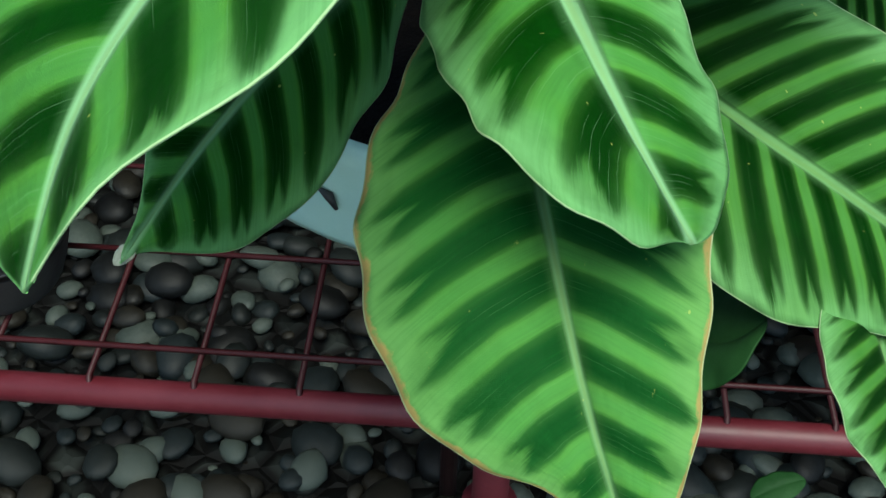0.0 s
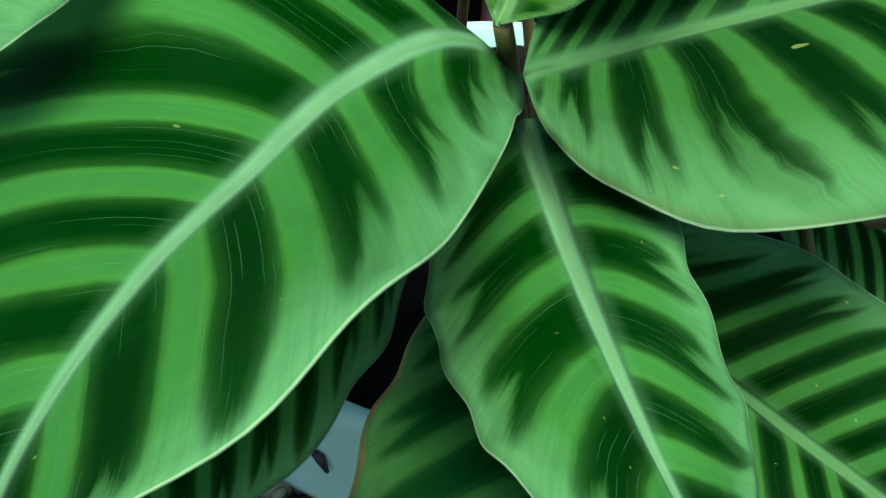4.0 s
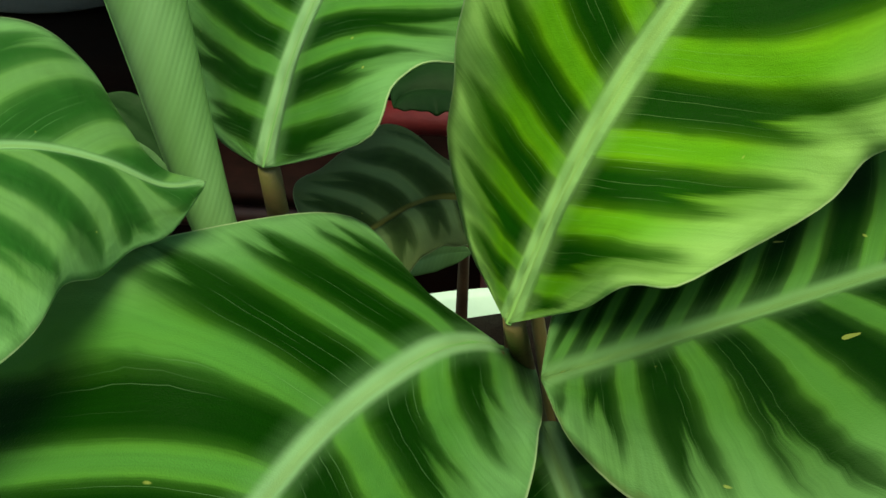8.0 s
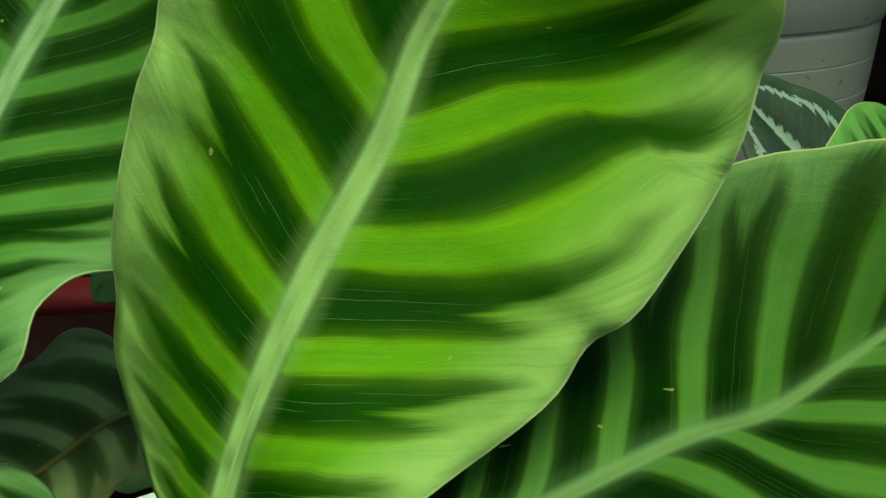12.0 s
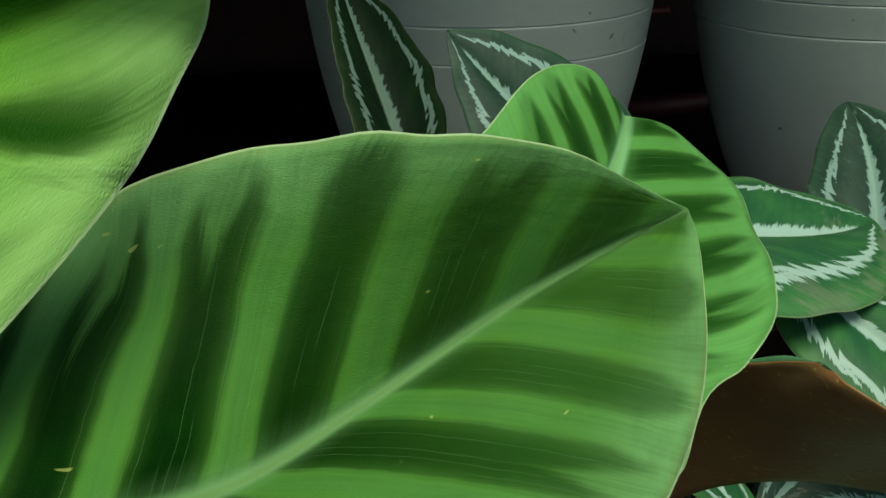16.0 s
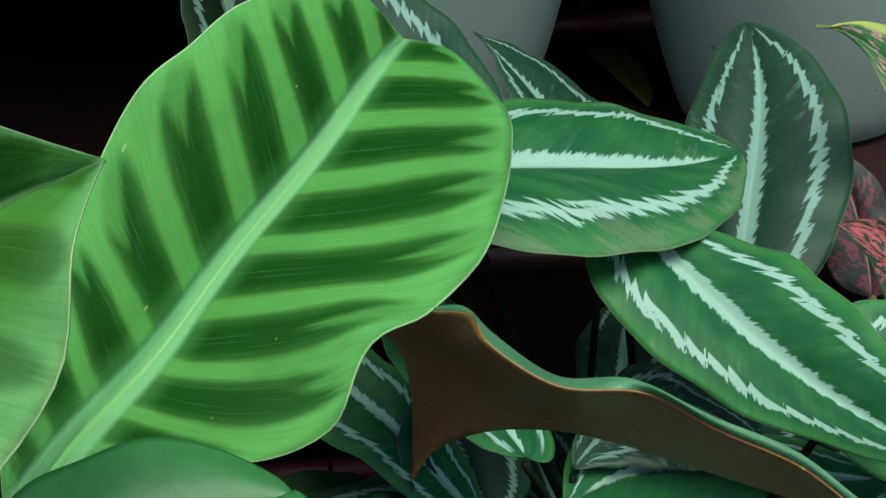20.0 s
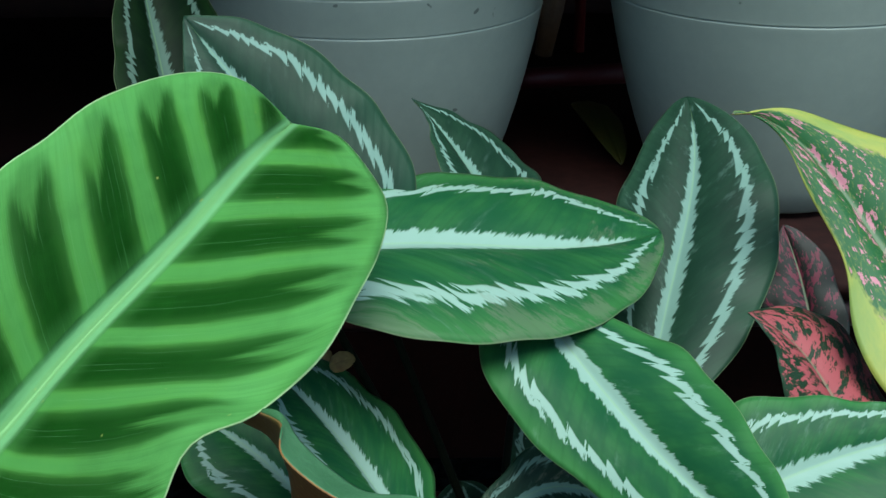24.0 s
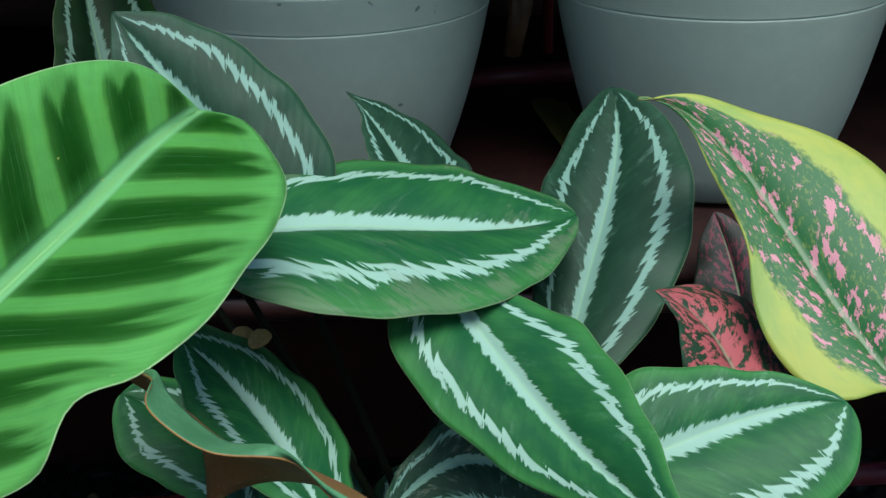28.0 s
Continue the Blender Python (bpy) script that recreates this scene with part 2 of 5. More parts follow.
def silver_leaf(name, ground, edge, silver, vividness=1.0, spec=0.34):
    """Dark blade with a jagged silver midrib stripe and a jagged silver ring."""
    m, nt, b = start(name)
    s, v, side, r, w = leaf_coords(nt)
    along, away = flat_coords(nt)
    lean = along - away * 1.0
    jag = noise_at(nt, vec(nt, lean * 60.0, v * 1.6, side * 3.0 + r * 17.0), 1.0, 3.0, 0.75) - 0.5
    big = noise_at(nt, vec(nt, along * 6.0, v * 0.4, side * 9.0 + r * 11.0), 1.0, 1.0) - 0.5
    saw = ((lean * 15.0 + big * 4.0 + jag * 1.2).frac() - 0.5) * (0.085 + big * 0.14)
    ring = 0.66 - s.step(0.72, 1.0) * 0.26 + big * 0.10 + saw
    rw = 0.070 + jag * 0.15 + big * 0.06 - s.step(0.8, 1.0) * 0.03
    rg = (rw - (v - ring).abs() * 1.15).step(-0.010, 0.022) * (s + jag * 0.1).step(0.05, 0.12) * (s + jag * 0.04).step(0.975, 0.945)
    saw2 = ((lean * 21.0 + jag * 1.4).frac() - 0.5) * 0.06
    mw = (0.17 - s * 0.11 + jag * 0.13 + saw2 * 0.7) * s.step(0.0, 0.03)
    mid = (mw - v).step(-0.010, 0.022) * (s + jag * 0.06).step(0.93, 0.885)
    wash = noise_at(nt, vec(nt, lean * 9.0, v * 2.5, r * 13.0 + side), 1.4, 3.0)
    base = mix(nt, wash.step(0.3, 0.8) * 0.5, ground, edge)
    base = mix(nt, v.step(0.70, 0.95) * 0.75, base, edge)
    vein = ((lean * 26.0).frac() - 0.5).abs().step(0.30, 0.5)
    base = mix(nt, vein * 0.14 * wash.step(0.3, 0.6), base, tuple(c * 0.4 for c in ground))
    mist = noise_at(nt, vec(nt, lean * 13.0, v * 1.6, r * 37.0 + side), 1.5, 4.0, 0.7)
    base = mix(nt, mist.step(0.55, 0.80) * own(nt, "mist"), base, silver)
    sc = mix(nt, wash.step(0.35, 0.75) * 0.30, silver, tuple(a * 0.7 + c * 0.3 for a, c in zip(silver, edge)))
    col = mix(nt, (rg.max(mid)) * vividness, base, sc)
    col = mix(nt, (0.014 - v).step(-0.006, 0.004) * 0.18, col, (0.30, 0.50, 0.16))
    col = mix(nt, v.step(0.985, 1.0) * 0.4, col, (0.30, 0.36, 0.20))
    scorch = noise_at(nt, vec(nt, lean * 22.0, v * 3.0, r * 29.0 + side), 1.2, 5.0, 0.75)
    patch = noise_at(nt, vec(nt, along * 3.2, w * 1.2, r * 3.0), 1.3, 1.0)
    col = mix(nt, own(nt, "worn") * (scorch + patch * 0.7 - 0.35 + v.step(0.45, 0.95) * 0.16).step(0.60, 0.74) * 0.42, col, (0.20, 0.21, 0.155))
    pores = noise_at(nt, vec(nt, s * 130.0, w * 70.0, r), 4.0, 2.0)
    ridge = (lean * 26.0 * 6.2832).sin() * 0.09 + pores * 0.25  - (1.0 - v.step(0.0, 0.06))
    finish(nt, b, col, 0.40 + pores * 0.14, ridge, 0.28, 0.0008, spec)
    b.inputs["IOR"].default_value = 1.35
    translucent(nt, b, col, 0.12)
    return m


def spotted_leaf(name, ground, edge, pink, amount, edge_from, lop=0.0, grain=8.0):
    """Green blade flecked with pale green, splashed with pink, with a broad edge of another colour, broader on one half by lop."""
    m, nt, b = start(name)
    s, v, side, r, w = leaf_coords(nt)
    q = vec(nt, (s - v * 0.2) * grain, w * grain * 0.26, r * 9.0)
    blot = noise_at(nt, q, 2.4, 4.0, 0.68)
    broad = noise_at(nt, vec(nt, s * 4.0, w * 1.4, r * 4.0), 2.0, 4.0, 0.65)
    speck = noise_at(nt, vec(nt, (s - v * 0.2) * 30.0, w * 10.0, r), 2.5, 3.0, 0.7)
    one = side.step(-0.5, 0.5)
    rim = (v + (broad - 0.5) * 0.55 + (speck - 0.5) * 0.16 + one * lop + s.step(0.62, 0.36) * (1.0 - one) * lop * 1.2).step(edge_from, edge_from + 0.12)
    base = mix(nt, speck.step(0.54, 0.62) * 0.55, ground, tuple(0.45 * (a + c) for a, c in zip(ground, edge)))
    base = mix(nt, rim, base, mix(nt, broad.step(0.35, 0.7), edge, tuple(c * k for c, k in zip(edge, (0.66, 0.86, 1.1)))))
    pk = (blot + (speck - 0.5) * 0.25 - v * v * 0.10).step(amount, amount + 0.03) * (1.0 - rim)
    col = mix(nt, pk, base, pink)
    col = mix(nt, (0.035 - v).step(-0.01, 0.02) * 0.7, col, (0.20, 0.26, 0.16))
    pores = noise_at(nt, vec(nt, s * 110.0, w * 50.0, r), 4.0, 2.0)
    finish(nt, b, col, 0.36 + pores * 0.12, pores + blot, 0.25, 0.001, 0.4)
    translucent(nt, b, col, 0.14)
    return m


def plain(name, colour, other, scale, rough=0.5, metallic=0.0, strength=0.3, dist=0.001, detail=5.0, lo=0.3, hi=0.75, spec=0.5, specks=None):
    """Two tones of one surface, mottled at two scales, with fine relief."""
    m, nt, b = start(name)
    tc = nt.nodes.new("ShaderNodeTexCoord")
    info = nt.nodes.new("ShaderNodeObjectInfo")
    r = Ex(nt, info.outputs["Random"])
    mp = nt.nodes.new("ShaderNodeVectorMath")
    mp.operation = "ADD"
    nt.links.new(tc.outputs["Object"], mp.inputs[0])
    nt.links.new(vec(nt, r * 3.0, r * 5.0, r * 7.0), mp.inputs[1])
    a = noise_at(nt, mp.outputs[0], scale, detail, 0.6)
    c = noise_at(nt, mp.outputs[0], scale * 9.0, 3.0, 0.6)
    col = mix(nt, (a * 0.7 + c * 0.3).step(lo, hi), colour, other)
    if specks:
        size, level, tint = specks
        d = noise_at(nt, mp.outputs[0], size, 1.0)
        col = mix(nt, d.step(level, level + 0.03) * 0.75, col, tint)
    finish(nt, b, col, a * 0.25 + (rough - 0.12), c + a * 0.5, strength, dist, spec)
    b.inputs["Metallic"].default_value = metallic
    return m


# Margins: lighter green of their own, paled further for the sky's sheen
M_ZEBRA = zebra_leaf("zebra_leaf_green", (0.0022, 0.028, 0.0008), (0.068, 0.235, 0.042), (0.088, 0.260, 0.024), (0.165, 0.385, 0.140), (0.22, 0.43, 0.20))
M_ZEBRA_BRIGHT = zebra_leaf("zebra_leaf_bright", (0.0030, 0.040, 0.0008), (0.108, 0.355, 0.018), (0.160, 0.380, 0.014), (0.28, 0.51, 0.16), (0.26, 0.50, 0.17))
# Darker copy: shade from overhanging leaves is worked into these colours
M_ZEBRA_SHADED = zebra_leaf("zebra_leaf_shaded", (0.0018, 0.020, 0.0008), (0.060, 0.192, 0.034), (0.074, 0.208, 0.022), (0.150, 0.345, 0.120), (0.130, 0.28, 0.100))
M_ZEBRA_PALE = zebra_leaf("zebra_leaf_pale", (0.050, 0.100, 0.026), (0.27, 0.42, 0.16), (0.26, 0.38, 0.12), (0.15, 0.22, 0.085), (0.26, 0.27, 0.07))
# Dark bands lifted: the sheen on this broad leaf is put into the colour
M_ZEBRA_SHEEN = zebra_leaf("zebra_leaf_sheen", (0.0095, 0.050, 0.0052), (0.085, 0.265, 0.058), (0.095, 0.27, 0.036), (0.115, 0.34, 0.085), (0.18, 0.41, 0.17))
# Paler copy: bluish gloss on one leaf is mixed into its colours
M_ZEBRA_WAN = zebra_leaf("zebra_leaf_wan", (0.016, 0.090, 0.014), (0.115, 0.28, 0.085), (0.110, 0.28, 0.055), (0.150, 0.36, 0.130), (0.20, 0.42, 0.18))
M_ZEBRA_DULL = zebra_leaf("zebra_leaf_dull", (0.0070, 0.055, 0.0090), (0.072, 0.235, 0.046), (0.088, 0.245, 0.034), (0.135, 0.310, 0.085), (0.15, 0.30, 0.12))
M_SILVER = silver_leaf("silver_leaf_green", (0.013, 0.078, 0.028), (0.050, 0.18, 0.045), (0.30, 0.45, 0.37), 0.94)
# Greyer tone of some leaves, with shade put in for the lower ones
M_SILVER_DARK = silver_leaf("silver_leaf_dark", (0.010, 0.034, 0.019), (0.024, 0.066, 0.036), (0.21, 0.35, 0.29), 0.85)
# Near-black copy: the shade on the rear leaf put into its colours
M_SILVER_SHADED = silver_leaf("silver_leaf_shaded", (0.003, 0.010, 0.004), (0.008, 0.024, 0.006), (0.10, 0.165, 0.13), 0.85, 0.12)
M_AGLA = spotted_leaf("spotted_leaf_yellow", (0.022, 0.11, 0.028), (0.36, 0.385, 0.065), (0.54, 0.22, 0.27), 0.545, 0.80, 0.30, 14.0)
M_AGLA_RED = spotted_leaf("spotted_leaf_red", (0.012, 0.034, 0.015), (0.03, 0.08, 0.035), (0.36, 0.082, 0.092), 0.455, 0.94)
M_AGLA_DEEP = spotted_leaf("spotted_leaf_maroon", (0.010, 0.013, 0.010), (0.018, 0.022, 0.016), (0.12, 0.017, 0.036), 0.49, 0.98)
def gravel(name):
    """Dark pebbles lying close, the shade between them put in as black."""
    m, nt, b = start(name)
    tc = nt.nodes.new("ShaderNodeTexCoord")
    cells, rims = [nt.nodes.new("ShaderNodeTexVoronoi") for _ in range(2)]
    rims.feature = "DISTANCE_TO_EDGE"
    for n in (cells, rims):
        n.inputs["Scale"].default_value = 28.0
        nt.links.new(tc.outputs["Object"], n.inputs["Vector"])
    sep = nt.nodes.new("ShaderNodeSeparateXYZ")
    nt.links.new(cells.outputs["Color"], sep.inputs[0])
    edge = Ex(nt, rims.outputs["Distance"])
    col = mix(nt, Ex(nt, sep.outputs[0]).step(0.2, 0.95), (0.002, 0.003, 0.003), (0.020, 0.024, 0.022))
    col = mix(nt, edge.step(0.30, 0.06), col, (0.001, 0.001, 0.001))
    finish(nt, b, col, 0.7, edge.min(0.4), 1.0, 0.02, 0.15)
    return m


M_RIB = plain("pale_green_rib", (0.12, 0.31, 0.085), (0.165, 0.37, 0.130), 22.0, 0.42, strength=0.15, spec=0.2)
M_RIB_BRIGHT = plain("yellow_green_rib", (0.19, 0.40, 0.09), (0.25, 0.45, 0.16), 22.0, 0.42, strength=0.15, spec=0.2)
# Dull rib of one leaf, dimmed likewise for the shaded leaves
M_RIB_DEEP = plain("dull_green_rib", (0.062, 0.155, 0.036), (0.090, 0.21, 0.062), 22.0, 0.45, strength=0.15, spec=0.2)
M_STEM = plain("stem_green", (0.12, 0.12, 0.035), (0.17, 0.115, 0.050), 60.0, 0.5)
# Near black: shade low in the silver plant put into the stem colour
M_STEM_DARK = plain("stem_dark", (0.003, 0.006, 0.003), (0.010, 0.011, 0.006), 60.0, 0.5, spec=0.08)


def rolled(name, low, high):
    """Pale blade rolled up, its fine side veins winding round the roll."""
    m, nt, b = start(name)
    tc = nt.nodes.new("ShaderNodeTexCoord")
    sep = nt.nodes.new("ShaderNodeSeparateXYZ")
    nt.links.new(tc.outputs["Object"], sep.inputs[0])
    x, y, z = [Ex(nt, o) for o in sep.outputs]
    big = noise_at(nt, vec(nt, x * 40.0, y * 40.0, z * 14.0), 1.0, 2.0)
    veins = ((x * 0.88 - z * 0.34 + y * 0.3) * 4400.0 + big * 5.0).sin()
    second = ((x * 0.88 - z * 0.34 + y * 0.3) * 1150.0 + big * 9.0).sin()
    col = mix(nt, big.step(0.3, 0.7), low, high)
    col = mix(nt, (veins * 0.5 + 0.5) * 0.09 + (second * 0.5 + 0.5) * 0.10, col, tuple(c * 0.45 for c in low))
    finish(nt, b, col, 0.46, veins * 0.3 + second * 0.5, 0.16, 0.0005, 0.3)
    translucent(nt, b, col, 0.12)
    return m


M_ROLL = rolled("rolled_leaf_pale_green", (0.125, 0.30, 0.090), (0.17, 0.36, 0.14))
M_UNDER = plain("brown_underside", (0.20, 0.076, 0.034), (0.215, 0.125, 0.034), 26.0, 0.45, strength=0.5, spec=0.25, specks=(260.0, 0.70, (0.38, 0.26, 0.05)))
M_DRY = plain("withered_blade", (0.16, 0.15, 0.10), (0.40, 0.44, 0.34), 40.0, 0.7)
M_POT = plain("white_plastic", (0.225, 0.270, 0.233), (0.27, 0.315, 0.272), 12.0, 0.42, strength=0.1, specks=(110.0, 0.775, (0.05, 0.06, 0.055)))
M_POT_OLD = plain("stained_plastic", (0.47, 0.71, 0.60), (0.55, 0.77, 0.67), 14.0, 0.5, strength=0.15)
M_BLACK = plain("black_plastic", (0.012, 0.012, 0.013), (0.03, 0.03, 0.03), 20.0, 0.5)
M_GREY = plain("grey_plastic", (0.16, 0.19, 0.21), (0.22, 0.25, 0.26), 20.0, 0.5)
M_SOIL = plain("potting_soil", (0.004, 0.003, 0.0025), (0.018, 0.013, 0.010), 60.0, 0.9, strength=0.9, dist=0.004, spec=0.1)
M_RED = plain("red_painted_steel", (0.075, 0.006, 0.011), (0.105, 0.013, 0.020), 25.0, 0.5, strength=0.15)
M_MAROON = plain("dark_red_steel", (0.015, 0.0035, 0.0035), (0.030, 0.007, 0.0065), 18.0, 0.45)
M_GRAVEL = gravel("dark_grit")
# Stones far darker than their own grey: shade under the rack put in
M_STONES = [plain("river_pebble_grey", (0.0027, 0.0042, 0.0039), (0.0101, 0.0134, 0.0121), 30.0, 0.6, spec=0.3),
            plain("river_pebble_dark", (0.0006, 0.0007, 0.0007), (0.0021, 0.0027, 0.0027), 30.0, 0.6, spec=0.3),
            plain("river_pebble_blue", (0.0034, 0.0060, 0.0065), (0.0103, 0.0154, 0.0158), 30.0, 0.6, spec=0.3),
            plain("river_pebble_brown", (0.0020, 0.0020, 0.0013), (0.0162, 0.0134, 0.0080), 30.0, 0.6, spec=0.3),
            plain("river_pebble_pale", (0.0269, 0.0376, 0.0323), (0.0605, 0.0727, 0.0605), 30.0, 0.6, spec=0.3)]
M_WIRE = plain("dull_red_wire", (0.022, 0.0028, 0.004), (0.040, 0.005, 0.007), 25.0, 0.5, spec=0.3)
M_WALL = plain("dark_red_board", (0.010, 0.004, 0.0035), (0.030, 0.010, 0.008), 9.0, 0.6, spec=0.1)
M_SHADE_SHEET = plain("black_shade_sheet", (0.006, 0.006, 0.006), (0.014, 0.014, 0.013), 30.0, 0.9, spec=0.1)
M_LIP = plain("pale_green_blade", (0.045, 0.135, 0.055), (0.085, 0.21, 0.095), 60.0, 0.5)
# Green with shade put in, for leaves low down and behind
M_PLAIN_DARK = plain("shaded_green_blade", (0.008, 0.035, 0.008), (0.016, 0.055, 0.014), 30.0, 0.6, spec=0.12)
M_STEM_BROWN = plain("stem_brown", (0.06, 0.032, 0.018), (0.14, 0.075, 0.038), 60.0, 0.5)
M_RAIL = plain("worn_red_steel", (0.075, 0.004, 0.006), (0.12, 0.008, 0.010), 25.0, 0.5)
M_PLAIN = plain("plain_green_blade", (0.014, 0.085, 0.014), (0.028, 0.13, 0.026), 14.0, 0.5)
M_YELLOWING = plain("yellowing_blade", (0.045, 0.060, 0.008), (0.10, 0.080, 0.010), 30.0, 0.6)
M_LITTER = plain("dead_leaf", (0.16, 0.09, 0.03), (0.30, 0.22, 0.06), 60.0, 0.8)


# ---- building helpers ----
def empty(name, at, label, category, group="", kind=""):
    ob = new(name)
    ob.location = at
    ob.empty_display_size = 0.02
    return tagged(ob, label, category, group, kind)


def link(name, me, material, parent, label=""):
    ob = new(name, me)
    if material is not None and not me.materials:
        me.materials.append(material)
    if parent is not None:
        ob.parent = parent
        if parent.parent is None:
            ob.matrix_parent_inverse = Matrix.Translation(-Vector(parent.location))
    return tagged(ob, label)


def part(name, bm, material, parent, label=""):
    me = bpy.data.meshes.new(name)
    bm.to_mesh(me)
    bm.free()
    for p in me.polygons:
        p.use_smooth = True
    return link(name, me, material, parent, label)


def bezier(c, t):
    c = [Vector(p) for p in c]
    while len(c) > 1:
        c = [a.lerp(b, t) for a, b in zip(c, c[1:])]
    return c[0]


def curve(points, t):
    """A smooth line through points, t from 0 to 1."""
    n = len(points) - 1
    i = min(int(t * n), n - 1)
    f = t * n - i
    a, b, c, d = [Vector(points[max(0, min(n, i + q))]) for q in (-1, 0, 1, 2)]
    return 0.5 * (2 * b + (c - a) * f + (2 * a - 5 * b + 4 * c - d) * f * f + (3 * b - a - 3 * c + d) * f ** 3)


def tube(points, radii, sides=10, cap=True):
    """A round tube along a line of points."""
    bm = bmesh.new()
    rings = []
    pts = [Vector(p) for p in points]
    up = Vector((0.13, 0.31, 0.94))
    for i, p in enumerate(pts):
        d = (pts[min(i + 1, len(pts) - 1)] - pts[max(i - 1, 0)]).normalized()
        x = d.cross(up)
        x = (d.cross(Vector((1, 0, 0))) if x.length < 1e-3 else x).normalized()
        y = d.cross(x)
        rings.append([bm.verts.new(p + (x * math.cos(a) + y * math.sin(a)) * radii[i]) for a in [2 * math.pi * k / sides for k in range(sides)]])
    for a, b in zip(rings, rings[1:]):
        for k in range(sides):
            bm.faces.new((a[k], a[(k + 1) % sides], b[(k + 1) % sides], b[k]))
    if cap:
        bm.faces.new(rings[0][::-1])
        bm.faces.new(rings[-1])
    bmesh.ops.recalc_face_normals(bm, faces=bm.faces)
    return bm


def lathe(profile, centre, sides=64):
    """A body of revolution about an upright axis: rows of (radius, height)."""
    bm = bmesh.new()
    cx, cy, cz = centre
    rings = [[bm.verts.new((cx + r * math.cos(2 * math.pi * k / sides), cy + r * math.sin(2 * math.pi * k / sides), cz + z)) for k in range(sides)] for r, z in profile]
    for a, b in zip(rings, rings[1:]):
        for k in range(sides):
            bm.faces.new((a[k], a[(k + 1) % sides], b[(k + 1) % sides], b[k]))
    bmesh.ops.recalc_face_normals(bm, faces=bm.faces)
    return bm


def box(lo, hi, bevel=0.0):
    bm = bmesh.new()
    bmesh.ops.create_cube(bm, size=1.0)
    for v in bm.verts:
        v.co = Vector([a + (b - a) * (c + 0.5) for a, b, c in zip(lo, hi, v.co)])
    if bevel:
        bmesh.ops.bevel(bm, geom=bm.edges[:], offset=bevel, segments=2, affect="EDGES")
    return bm


def midrib(spine, across, up, length, material, leaf):
    """The low rounded rib along the middle of a leaf, thinner towards the tip."""
    bm = bmesh.new()
    rows = []
    n = len(spine) - 1
    for i, p in enumerate(spine):
        s = i / n
        w = length * (0.0150 - 0.0115 * s) * min(1.0, 0.35 + s * 9.0)
        h = length * (0.0050 - 0.0036 * s)
        ahead = (spine[min(i + 1, n)] - spine[max(i - 1, 0)]).normalized()
        x = (across[i] - ahead * across[i].dot(ahead)).normalized()
        y = x.cross(ahead)
        y = -y if y.dot(up) < 0 else y
        rows.append([bm.verts.new(p + x * (w * q) + y * (h * (0.85 - q * q))) for q in (-1.0, -0.7, -0.35, 0.0, 0.35, 0.7, 1.0)])
    for a, b in zip(rows, rows[1:]):
        for j in range(6):
            bm.faces.new((a[j], a[j + 1], b[j + 1], b[j]))
    bmesh.ops.recalc_face_normals(bm, faces=bm.faces)
    ob = new("midrib", bpy.data.meshes.new("midrib"))
    bm.to_mesh(ob.data)
    bm.free()
    for p in ob.data.polygons:
        p.use_smooth = True
    ob.data.materials.append(material)
    ob.parent = leaf
    return ob


